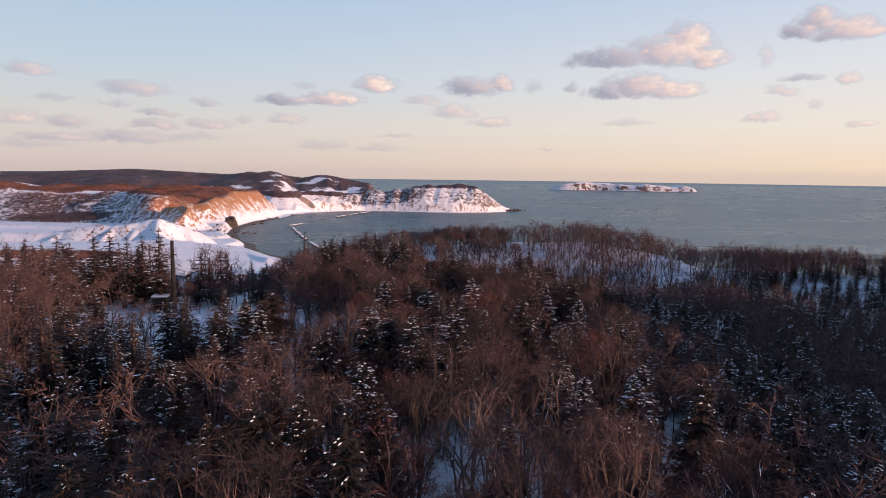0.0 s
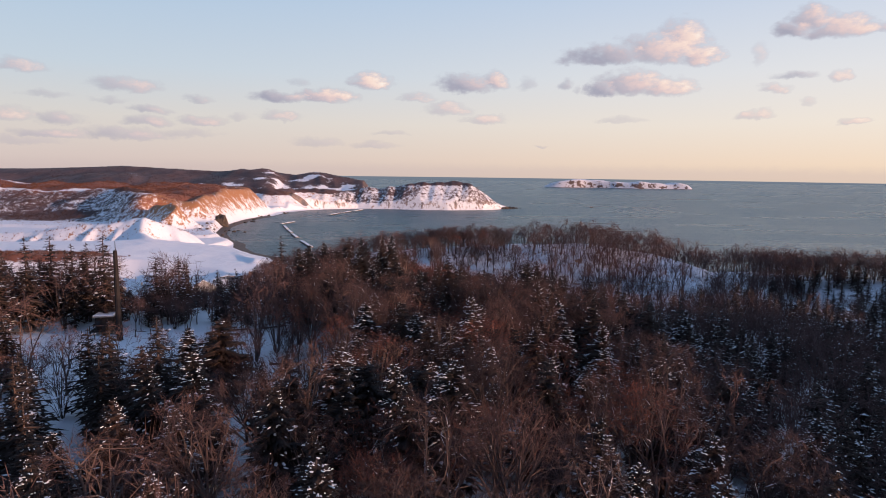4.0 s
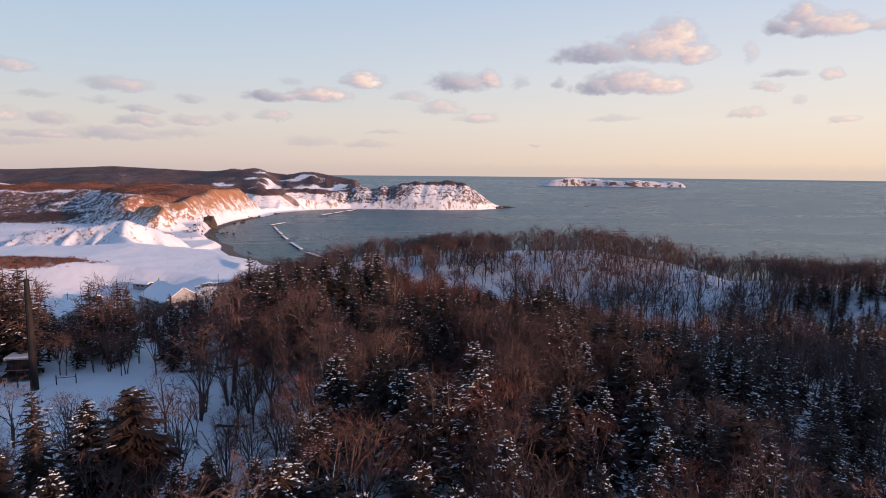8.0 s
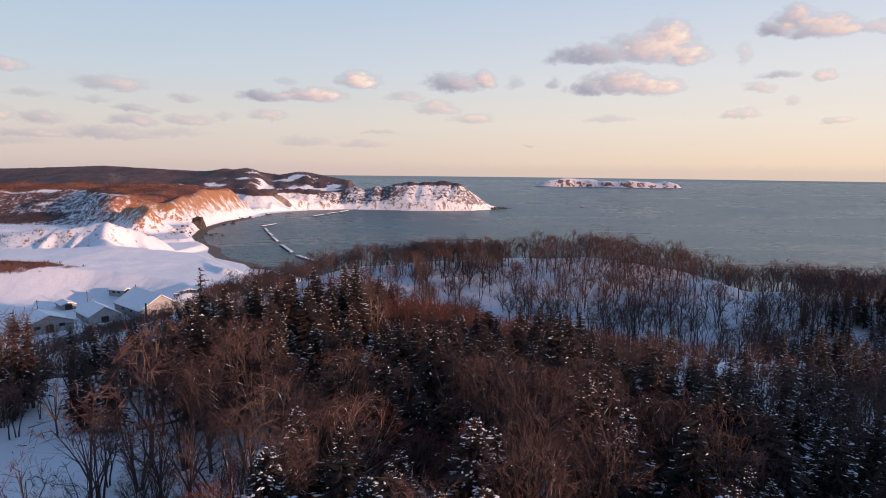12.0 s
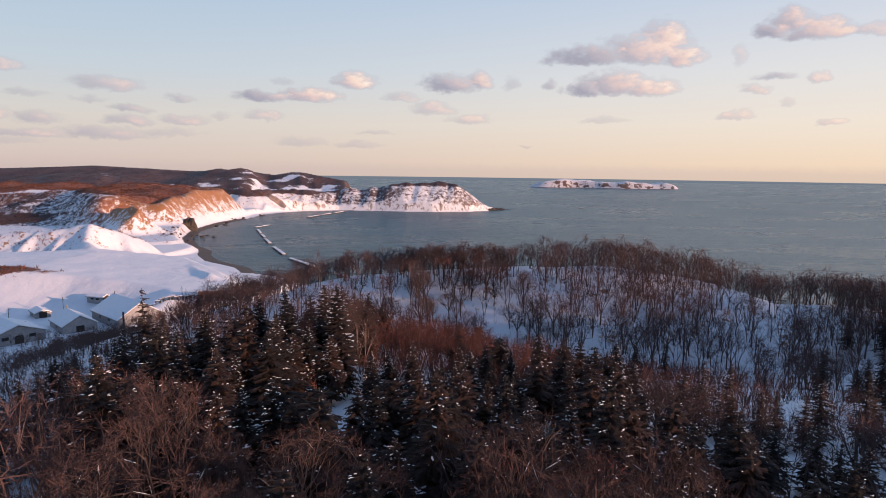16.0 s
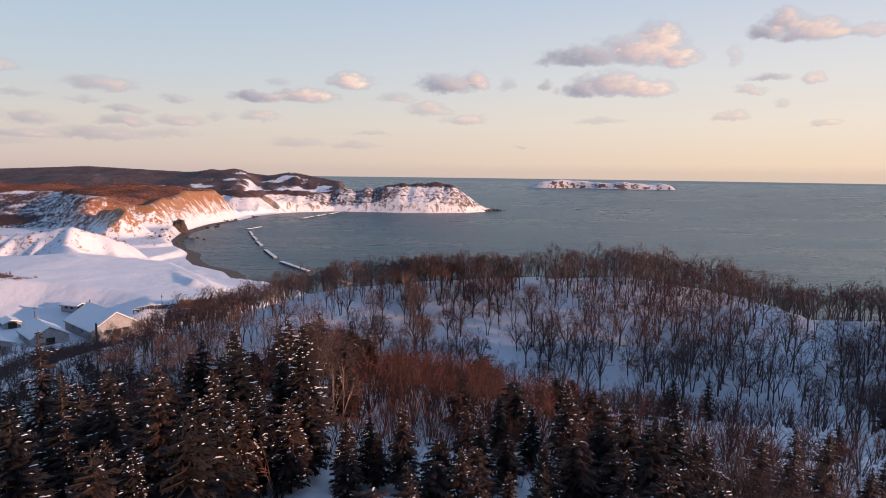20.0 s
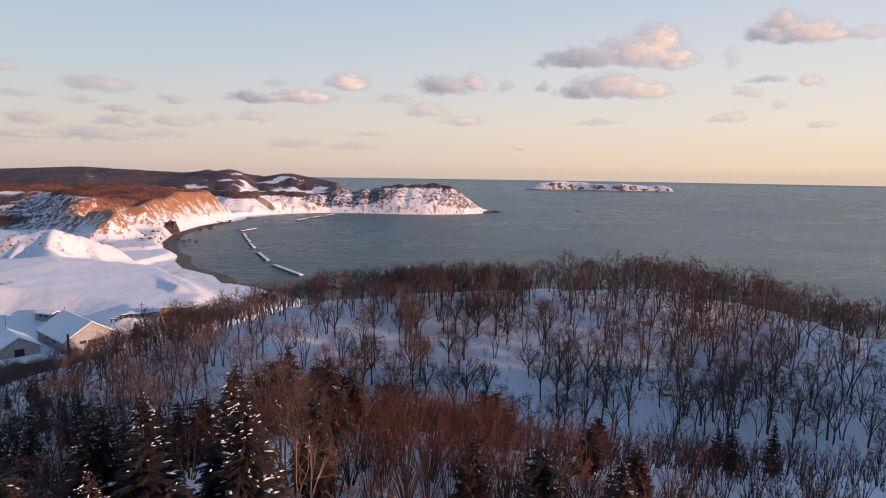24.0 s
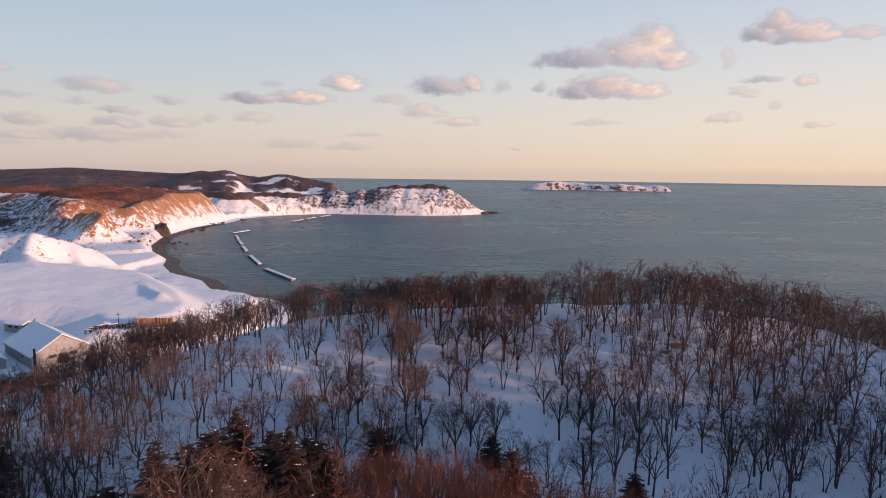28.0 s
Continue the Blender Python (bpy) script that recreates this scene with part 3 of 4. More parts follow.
# ---- trees ----
def bend(p, d, q, k):
    """Points of a curve that leaves p along d and ends at q."""
    c = p + d * (q - p).length * 0.45
    return [p * (1 - t) ** 2 + c * 2 * t * (1 - t) + q * t * t for t in (i / k for i in range(k + 1))]


def grow_bare(seed, height, wide, stems=1, twigs=800, lean=0.0, snowy=0.0, thick=0.00115, light=False):
    """A leafless broad-leaved tree: a forking trunk, limbs that bend outwards, and a domed crown of fine twigs."""
    rng = random.Random(seed)
    wood, fine, snow = Shape(), Shape(), Shape()
    mid_z = height * 0.60
    lobe = [rng.uniform(0.78, 1.12) for _ in range(6)]

    def rim(d, f):
        a = math.atan2(d.y, d.x) % math.tau / math.tau * 6
        k = lobe[int(a) % 6] * (1 - a % 1) + lobe[(int(a) + 1) % 6] * (a % 1)
        return Vector((d.x * wide / 2 * f * k + lean * height * 0.5, d.y * wide / 2 * f * k, mid_z + d.z * f * (height * 0.40 if d.z > 0 else height * 0.20)))

    def nudged(d, amount):
        return (d + Vector((rng.gauss(0, amount), rng.gauss(0, amount), rng.gauss(0, amount)))).normalized()

    def cap(a, b, r):
        if rng.random() < snowy:
            c, side = a.lerp(b, 0.5), (b - a).cross(Vector((0, 0, 1)))
            side = side.normalized() * r if side.length > 0.01 else Vector((r, 0, 0))
            up = Vector((0, 0, r * 0.9))
            side = side * 0.55
            snow.add([a.lerp(c, 0.3) + up, c + side + up * 0.7, c.lerp(b, 0.8) + up, c - side + up * 0.7, c + up * 1.5], [(0, 1, 4), (1, 2, 4), (2, 3, 4), (3, 0, 4)])

    tips = []
    limbs = (5 if light else 7) if stems == 1 else 3
    for s in range(stems):
        a = s * math.tau / stems + rng.uniform(-0.5, 0.5)
        off = Vector((math.cos(a), math.sin(a), 0)) * (0.15 if stems > 1 else 0.0)
        fork = Vector((lean * height * 0.3, 0, height * rng.uniform(0.24, 0.36))) + off * height * 0.45
        r0 = height * (0.017 if stems == 1 else 0.0125)
        stem = bend(off + Vector((0, 0, -0.5)), Vector((rng.gauss(0, 0.1), rng.gauss(0, 0.1), 1)), fork, 3)
        wood.tube(stem, [r0 * 1.25, r0, r0 * 0.9, r0 * 0.8], 4 if light else 6)
        for i in range(limbs):
            b_ = a + (i - (limbs - 1) / 2) * math.tau / limbs / stems + rng.uniform(-0.3, 0.3)
            el_ = rng.uniform(-0.1, 0.75) if i else 1.3
            d1 = Vector((math.cos(b_) * math.cos(el_), math.sin(b_) * math.cos(el_), math.sin(el_)))
            start = stem[-1].lerp(stem[-2], rng.uniform(0, 0.6))
            up = (Vector((0, 0, 1)) + d1 * 0.5).normalized()
            l1 = bend(start, up, rim(d1, rng.uniform(0.55, 0.72)), 3)
            wood.tube(l1, [r0 * 0.62, r0 * 0.50, r0 * 0.36, r0 * 0.24], 3 if light else 4)
            cap(l1[1], l1[2], r0 * 0.6)
            for j in range(3 if light else 5):
                q = l1[1].lerp(l1[3], j / (2 if light else 4) * 0.95)
                d2 = nudged(d1, 0.42)
                l2 = bend(q, ((l1[3] - l1[1]).normalized() + nudged(d2, 0.5)).normalized(), rim(d2, rng.uniform(0.80, 0.94)), 2)
                if light:
                    wood.blade(l2[0], l2[1], r0 * 0.30)
                    wood.blade(l2[1], l2[2], r0 * 0.22)
                else:
                    wood.tube(l2, [r0 * 0.30, r0 * 0.22, r0 * 0.12], 3)
                    cap(l2[0], l2[1], r0 * 0.45)
                for k in range(4):
                    p = l2[0].lerp(l2[1], rng.uniform(0.4, 1)) if k == 0 else l2[1].lerp(l2[2], rng.uniform(0, 1))
                    d3 = nudged(d2, 0.38)
                    t3 = rim(d3, rng.uniform(0.90, 1.03))
                    c = (p + t3) / 2 + Vector((rng.gauss(0, 0.02), rng.gauss(0, 0.02), 0.03)) * height
                    if light:
                        fine.blade(p, t3, height * thick * 1.3)
                    else:
                        wood.spike(p, c, r0 * 0.10)
                        wood.spike(c, t3, r0 * 0.075)
                    tips.append((p, c, t3, d3))
    for k in range(twigs):
        p, c, t3, d3 = tips[k % len(tips)]
        u = rng.random()
        q = p.lerp(c, u * 2) if u < 0.5 else c.lerp(t3, u * 2 - 1)
        out = ((t3 - p).normalized() + Vector((rng.gauss(0, 0.5), rng.gauss(0, 0.5), rng.gauss(0.1, 0.4)))).normalized()
        fine.blade(q, q + out * height * rng.uniform(0.05, 0.12), height * thick)
    return wood, fine, snow


def grow_brush(seed, height, stems=9, shoots=46, thick=0.0019):
    """A rounded thicket of thin reddish shoots from one root."""
    rng = random.Random(seed)
    wood, fine = Shape(), Shape()
    for k in range(stems):
        a, o = k * math.tau / stems * 2.4, 0.15 + 0.85 * math.sqrt((k + 0.5) / stems)
        side = Vector((math.cos(a), math.sin(a), 0))
        p = side * 0.25 * o + Vector((0, 0, -0.3))
        tip = side * height * 0.42 * o + Vector((0, 0, height * rng.uniform(0.86, 1.0) * math.sqrt(1 - 0.55 * o * o)))
        pts = bend(p, Vector((0, 0, 1)) + side * 0.2, tip, 3)
        wood.tube(pts, [height * 0.011, height * 0.008, height * 0.005, height * 0.002], 3)
        for j in range(shoots):
            i = rng.choice((1, 2, 2))
            q = pts[i].lerp(pts[i + 1], rng.random())
            e = (side * o * 0.6 + Vector((rng.gauss(0, 0.55), rng.gauss(0, 0.55), rng.uniform(0.2, 1.0)))).normalized()
            fine.blade(q, q + e * height * rng.uniform(0.10, 0.22), height * thick)
    return wood, fine


def grow_fir(seed, height, girth=0.3, snowy=0.35, ragged=0.2, gap=0.036, sprays=(0.28, 0.46, 0.62, 0.78, 0.92), blunt=0.7):
    """A fir: trunk, drooping boughs of flat needle sprays, and snow lying on some of them."""
    rng = random.Random(seed)
    trunk, crown, snow = Shape(), Shape(), Shape()
    trunk.tube([Vector((0, 0, -0.5)), Vector((rng.gauss(0, .03), 0, height * 0.5)), Vector((0, 0, height))], [height * 0.020, height * 0.013, 0.015], 6)
    z = height * 0.13
    weak = rng.uniform(0, math.tau)
    while z < height * 0.985:
        f = (z / height - 0.1) / 0.9
        reach = height * girth * (1 - f) ** blunt * (0.75 + 0.25 * min(1, f / 0.2)) + 0.12
        count = 9 if f < 0.6 else 7
        off = rng.uniform(0, math.tau)
        for k in range(count):
            if rng.random() < ragged * 0.5:
                continue
            a = off + k * math.tau / count + rng.gauss(0, 0.25)
            ln = reach * rng.uniform(1 - 1.6 * ragged, 1 + 0.8 * ragged) * (1 - ragged * 0.6 * max(0, math.cos(a - weak)))
            out, side = Vector((math.cos(a), math.sin(a), 0)), Vector((-math.sin(a), math.cos(a), 0))
            base = Vector((0, 0, z + rng.gauss(0, 0.014) * height))
            droop = 0.14 - 0.36 * (1 - f) + rng.gauss(0, 0.09)
            tip = base + out * ln + Vector((0, 0, ln * droop))
            w_ = ln * 0.11 + 0.05
            crown.spike(base, tip, w_, 0.35)
            for s in sprays:
                p = base.lerp(tip, s - 0.10)
                for g in (-1, 1):
                    q = p + out * ln * rng.uniform(0.14, 0.26) + side * g * ln * rng.uniform(0.25, 0.44) * (1.25 - s) + Vector((0, 0, -0.10 * ln + rng.gauss(0, 0.06)))
                    crown.blade(p, q, w_ * 0.75, 0.35)
            if rng.random() < snowy:
                for s in range(rng.choice((1, 1, 2, 3)) if snowy < 0.6 else 3):
                    u = rng.uniform(0.40, 1.0)
                    c = base.lerp(tip, u) + side * rng.gauss(0, 0.14) * ln + Vector((0, 0, 0.05))
                    snow.lump(c, (ln * rng.uniform(0.08, 0.20), ln * rng.uniform(0.025, 0.055) + 0.015, 0.03 + 0.02 * ln), rng, a + rng.gauss(0, 0.4))
        z += height * (gap - 0.014 * f) * rng.uniform(0.8, 1.2)
    return trunk, crown, snow


BARE_SPECS = [(1, 8.6, 6.2, 1, 1500, 0.04, 0.25), (2, 8.0, 6.6, 2, 1500, -0.05, 0.30), (3, 9.2, 5.8, 1, 1500, 0.06), (4, 7.4, 6.0, 3, 1500, 0.0, 0.25), (5, 8.4, 6.6, 2, 1500, -0.04, 0.5), (6, 7.0, 5.6, 1, 1400, 0.10), (7, 8.0, 6.8, 2, 1500, 0.07), (8, 7.2, 6.4, 1, 1400, -0.08, 0.35)]
FIR_SPECS = [(11, 9.4, 0.27, 0.42), (12, 8.4, 0.34, 0.75, 0.25), (13, 10.0, 0.25, 0.28), (14, 7.6, 0.34, 0.55, 0.25), (15, 8.8, 0.32, 0.08, 0.30, 0.036), (16, 7.6, 0.40, 0.14, 0.32, 0.038, (0.28, 0.46, 0.62, 0.78, 0.92), 0.45)]
BRUSH_SPECS = [(21, 4.6), (22, 3.8), (23, 5.2)]
bare_shapes = [grow_bare(*s) for s in BARE_SPECS]
bare_far_shapes = [grow_bare(s[0] + 40, s[1], s[2], s[3], 300, s[5], 0.0, 0.0027, True) for s in BARE_SPECS]
fir_shapes = [grow_fir(*s) for s in FIR_SPECS]
fir_far_shapes = [grow_fir(s[0] + 30, s[1], s[2] * 1.05, s[3] * 0.7, 0.25, 0.056, (0.40, 0.75)) for s in FIR_SPECS]
brush_shapes = [grow_brush(*s) for s in BRUSH_SPECS]
brush_far_shapes = [grow_brush(s[0] + 30, s[1], 7, 14, 0.0050) for s in BRUSH_SPECS]


# ---- where the trees stand ----
def in_clearing(x, y):
    """The open snow round the hut."""
    return (np.hypot((x + 43) / 17, (y - 85) / 6.5) < 1) | (np.hypot((x + 32) / 9, (y - 82) / 6) < 1) | (np.hypot((x + 30) / 6.5, (y - 89) / 4) < 1)


def lip_at(x):
    return np.interp(x, [-300, -110, -60, -45, -35, -25, -10, 60], [40, 100, 105, 108, 116, 131, 153, 150])


dice = np.random.RandomState(7)
rng = random.Random(7)
crest_xy = [(p[0], p[1]) for p in SEA_HILL]


def spread(x0, x1, y0, y1, gap):
    gx, gy = np.meshgrid(np.arange(x0, x1, gap), np.arange(y0, y1, gap))
    n = gx.size
    return gx.ravel() + dice.uniform(-0.45, 0.45, n) * gap, gy.ravel() + dice.uniform(-0.45, 0.45, n) * gap


def spots(x, y, mask, lo, hi):
    n = int(mask.sum())
    return np.stack([x[mask], y[mask], dice.uniform(lo, hi, n)], 1)


# the home ridge and the clearing's edges
x, y = spread(-115, 64, 28, 168, 2.75)
lip = lip_at(x)
ok = (y < lip + 14) & ~in_clearing(x, y) & (np.abs(x) < (y - 4) * 0.80 + 4)
firs = 0.40 + 0.08 * (y < 75) + 1.6 * fbm(x, y, 22, 3, 61)
firs += 0.75 * ((x < -46) & (y > 84)) + 0.62 * ((y > 94) & (y < 130) & (x > -46) & (x < 34)) + 0.30 * ((y >= 122) & (y < 142) & (x > -30) & (x < -4)) + 0.1 * (x > 24) - 0.45 * ((y > lip - 14) & (x > -22))
firs = np.where((x > -46) & (x < -18) & (y > 72) & (y < 92), 0.0, firs)
firs = np.where((x > -36) & (x < -8) & (y > 97) & (y < 128), 0.95, firs)
shrub = (y > lip - np.where(x > -8, 30, 13)) & (x > -30) & (x < 52)
low_growth = (x < -12) & (x > -42) & (y > 62) & (y < 80)
roll, roll2, roll3 = dice.rand(x.size), dice.rand(x.size), dice.rand(x.size)
fir_spots = [spots(x, y, ok & ~shrub & (roll < firs) & (roll2 < np.where(low_growth, 0.10, 0.72)), 0.68, 1.10), spots(x, y, ok & shrub & (roll2 < np.where((x > 4) & (y < 125 - 0.25 * (x - 4)), 0.62, 0.03)), 0.6, 0.9)]
bare_spots = [spots(x, y, ok & ~shrub & ~low_growth & (roll >= firs) & (roll2 < 0.86), 0.72, 1.20), spots(x, y, ok & low_growth & (roll2 < 0.8), 0.42, 0.72)]
brush_spots = [spots(x, y, ok & shrub, 0.8, 1.25), spots(x, y, ok & ~shrub & (roll3 < 0.14), 0.6, 1.0)]
# the close red thicket on the lip
x, y = spread(-9, 36, 118, 153, 1.9)
brush_spots.append(spots(x, y, (dice.rand(x.size) < 0.8) & (y < lip_at(x) + 2), 0.8, 1.2))
# the row of taller trees along the clearing's far edge
x, y = spread(-62, -22, 92.5, 105, 2.1)
bare_spots.append(spots(x, y, (dice.rand(x.size) < np.where(x < -46, 0.2, 0.7)) & ~in_clearing(x, y), 0.85, 1.12))
# the snowy hill above the sea
x, y = spread(-120, 170, 100, 262, 2.4)
cy = np.interp(x, [p[0] for p in crest_xy[:12]], [p[1] for p in crest_xy[:12]])
d = to_line(x, y, crest_xy)
ok = (y > lip_at(x) + 15) & (y < cy + 12) & ~((x > 62) & (y < 165 - (x - 62) * 1.1))
keep = np.where(d < 8, 0.92, 0.40 + 0.6 * fbm(x, y, 30, 3, 67)) + 0.22 * smooth(x, 26, 46) + 0.22 * (x > 74) + 0.30 * (x < -38)
keep = np.where((x > 64) & (x < 82) & (y > 180) & (y < 203), keep * 0.2, keep)
roll = dice.rand(x.size)
bare_spots.extend([spots(x, y, ok & (roll < keep) & (d < 7) & (x < 26), 0.68, 0.84), spots(x, y, ok & (roll < keep) & (d < 7) & (x >= 26), 0.74, 0.98), spots(x, y, ok & (roll < keep) & (d >= 7) & (x < 28), 0.62, 1.08), spots(x, y, ok & (roll < keep) & (d >= 7) & (x >= 28), 0.75, 1.1)])
brush_spots.append(spots(x, y, ok & (roll > 0.55), 0.14, 0.40))
# firs in the side valley
x, y = spread(44, 150, 60, 180, 3.4)
ok = (y < np.where(x > 76, 178 - (x - 76) * 0.3, 150 - (x - 44) * 0.6)) & (x > 50) & (np.abs(x) < (y - 4) * 0.80 + 4)
roll, roll2 = dice.rand(x.size), dice.rand(x.size)
fir_spots.append(spots(x, y, ok & (roll < 0.62), 0.65, 1.0))
fx_, fy_ = spread(-78, -26, 132, 200, 3.6)
fir_spots.append(spots(fx_, fy_, (fy_ > lip_at(fx_) + 4) & (fy_ < 152 + (-30 - fx_) * 1.1) & (dice.rand(fx_.size) < 0.6), 0.65, 1.0))
bare_spots.append(spots(x, y, ok & (roll >= 0.62) & (roll2 < 0.5), 0.7, 0.95))
# scrubby trees round the sheds
x, y = spread(-165, -84, 240, 300, 3.4)
ok = (y < 262 - (x + 84) * 0.35) & (y > 236) & (dice.rand(x.size) < 0.5)
bare_spots.append(spots(x, y, ok, 0.5, 0.85))
# single trees that stand out
fir_spots.append(np.array([(-39.9, 97.8, 0.98), (-37.5, 99, 0.9), (-28.8, 64.4, 0.95), (-31.1, 65.2, 0.9), (-23.2, 66.6, 0.85), (-22.1, 68.8, 0.8), (-26, 65.5, 0.75), (-24.3, 47.9, 0.85), (-19.4, 46.3, 0.8), (-22, 45, 0.8), (-70.4, 222, 1.35), (-7, 171, 0.85), (-62, 214, 1.0), (-77, 226, 1.0), (6, 172, 0.6), (-19, 143, 0.84), (-16, 146.5, 0.86), (-13, 148.5, 0.82), (-21, 141, 0.84), (-10.5, 149.5, 0.74), (-17.5, 145, 0.9), (-14.5, 145.5, 0.88), (-22.5, 140, 0.8), (-12, 146, 0.84), (-9, 147.5, 0.7), (-20, 145, 0.78), (-18, 141, 0.86), (-15, 142.5, 0.84), (-25, 136, 0.8), (-23, 137, 0.84)]))


def place(p, z):
    return Matrix.Translation((p[0], p[1], z)) @ Matrix.Rotation(rng.uniform(0, math.tau), 4, "Z") @ Matrix.Diagonal((p[2] * rng.uniform(0.9, 1.1), p[2] * rng.uniform(0.9, 1.1), p[2], 1))


def joined(name, shapes, mats, picks, label, category):
    """The trees farther off, gathered by material under one root."""
    root = thing(name, label, category, kind="stuff")
    for layer, (pname, mat) in enumerate(mats):
        if not any(trio[layer].f for trio in shapes):
            continue
        protos = []
        for trio in shapes:
            s = trio[layer]
            tris = [(f[0], f[i], f[i + 1]) for f in s.f for i in range(1, len(f) - 1)]
            protos.append((np.array(s.v), np.array(tris)))
        vs, fs, o = [], [], 0
        for k, m in picks:
            v, f = protos[k]
            vs.append(v @ m[:3, :3].T + m[:3, 3])
            fs.append(f + o)
            o += len(v)
        ob = new(pname, tri_mesh(pname, np.concatenate(vs), np.concatenate(fs), mat))
        ob.parent = root
        ob["kind"] = "stuff"


def tri_mesh(name, verts, tris, mat):
    me = bpy.data.meshes.new(name)
    me.vertices.add(len(verts))
    me.vertices.foreach_set("co", np.ascontiguousarray(verts, dtype=np.float32).ravel())
    me.loops.add(tris.size)
    me.loops.foreach_set("vertex_index", np.ascontiguousarray(tris, dtype=np.int32).ravel())
    me.polygons.add(len(tris))
    me.polygons.foreach_set("loop_start", np.arange(0, tris.size, 3, dtype=np.int32))
    me.update()
    me.materials.append(mat)
    return me


def forest(name, shapes, far_shapes, mats, groups, labels, category, group, limit, far_name, far_label):
    p = np.concatenate(groups)
    p[:, 2] *= 1 - 0.22 * smooth(p[:, 0], 4, 22) * smooth(p[:, 1], 96, 114) * (p[:, 1] < 165)
    p[:, 2] *= 1 - 0.38 * smooth(p[:, 0], -12, -3) * (1 - smooth(p[:, 0], 4, 12)) * smooth(p[:, 1], 99, 108) * (p[:, 1] < 132)
    p[:, 2] *= np.where((p[:, 0] < -0.5 * (p[:, 1] - 2)) & (p[:, 1] > 80) & (p[:, 1] < 114), 1.15, 1.0)      # taller on the sheltered side
    bay_view = (p[:, 0] > -0.50 * (p[:, 1] - 2)) & (p[:, 0] < -0.27 * (p[:, 1] - 2)) & (p[:, 1] > 84) & (p[:, 1] < 165)
    p[:, 2] *= np.where(bay_view & (np.hypot(p[:, 0] + 39, p[:, 1] - 98) > 2.6), np.where(p[:, 1] < 114, 0.60, 0.78), 1.0)      # lower growth behind the clearing
    p[:, 2] *= np.where((p[:, 0] < -60) & (p[:, 1] > 165), 0.66, 1.0)      # stunted on the seaward flank
    p = p[np.argsort(np.hypot(p[:, 0], np.maximum(0, np.maximum(40 - p[:, 1], p[:, 1] - 195))))]
    z = land(p[:, 0], p[:, 1])
    protos = [[s.mesh(pn, M_PALE_BARK if name == "bare_tree" and pn == "trunk" and k in (1, 6) else M_RED_TWIG if name == "bare_tree" and pn == "crown" and k in (3, 7) else mt) for s, (pn, mt) in zip(layers, mats)] for k, layers in enumerate(shapes)]
    for q, h in zip(p[:limit], z[:limit]):
        k = rng.randrange(len(shapes))
        if name == "fir_tree" and q[1] < 80 and rng.random() < (0.55 if q[0] > 10 else 0.25):      # more snow lies on the sheltered lower slope
            k = 1
        if name == "fir_tree" and 84 < q[1] <= 128 and k in (1, 3):
            k = rng.choice((0, 2, 4, 5))
        if name == "fir_tree" and q[1] > 128:      # the wind keeps the lip's firs clear of snow
            k = rng.choice((4, 5, 5, 5))
        root = thing(name, labels[k % len(labels)], category, group, at=place(q, h))
        for me, (pn, mt) in zip(protos[k], mats):
            if not len(me.vertices):
                continue
            ob = new(pn, me)
            ob.parent = root
            if pn == "snow":
                ob["kind"] = "stuff"
    if len(p) > limit:
        joined(far_name, far_shapes, mats, [(1 if name == "fir_tree" and q[0] > 12 and q[1] < 100 and rng.random() < 0.5 else rng.randrange(len(far_shapes)), np.array(place(q, h))) for q, h in zip(p[limit:], z[limit:])], far_label, category)
    return len(p)


forest("bare_tree", bare_shapes, bare_far_shapes, [("trunk", M_BARK), ("crown", M_TWIG), ("snow", M_SNOW)], bare_spots,
       ["leafless crooked tree with dark bark standing in snow", "leafless spreading tree with forked trunk in snow", "tall leafless tree with thin grey-brown twigs on snow"],
       "tree", "bare trees on the hills", 300, "bare_woods", "leafless dark woods along the snowy ridge")
forest("fir_tree", fir_shapes, fir_far_shapes, [("trunk", M_BARK), ("crown", M_NEEDLE), ("snow", M_SNOW)], fir_spots,
       ["dark green fir with patches of snow on its boughs", "broad fir heavily dusted with snow", "slender dark fir with little snow"],
       "tree", "firs in the woods", 290, "fir_woods", "dark firs with snow on their boughs")
forest("bush", brush_shapes, brush_far_shapes, [("stem", M_BARK), ("crown", M_RED_TWIG)], brush_spots,
       ["leafless reddish-brown bush with upright shoots in snow"],
       "bush", "reddish bushes on the ridge", 220, "brushwood", "leafless reddish brushwood on the snow")

# the same woods carry on to both sides and behind
x, y = spread(-118, 118, 4, 112, 3.6)
edge = (np.maximum(y, 28) - 4) * 0.80 + 4
ok = (np.abs(x) > edge + 1) | (y < 28)
ok &= (np.abs(x) < edge + 34) & ~in_clearing(x, y) & (x < 92)
side = np.stack([x[ok], y[ok], dice.uniform(0.75, 1.1, int(ok.sum()))], 1)
side_z = land(side[:, 0], side[:, 1])
conifer = dice.rand(len(side)) < 0.42
for name_, shapes_, mats_, which, label_ in (("bare_woods", bare_far_shapes, [("trunk", M_BARK), ("crown", M_TWIG)], ~conifer, "leafless dark woods on the slopes beside the ridge"),
                                             ("fir_woods", fir_far_shapes, [("trunk", M_BARK), ("crown", M_NEEDLE), ("snow", M_SNOW)], conifer, "dark snowy firs on the slopes beside the ridge")):
    joined(name_, shapes_, mats_, [(rng.randrange(len(shapes_)), np.array(place(q, h))) for q, h in zip(side[which], side_z[which])], label_, "tree")

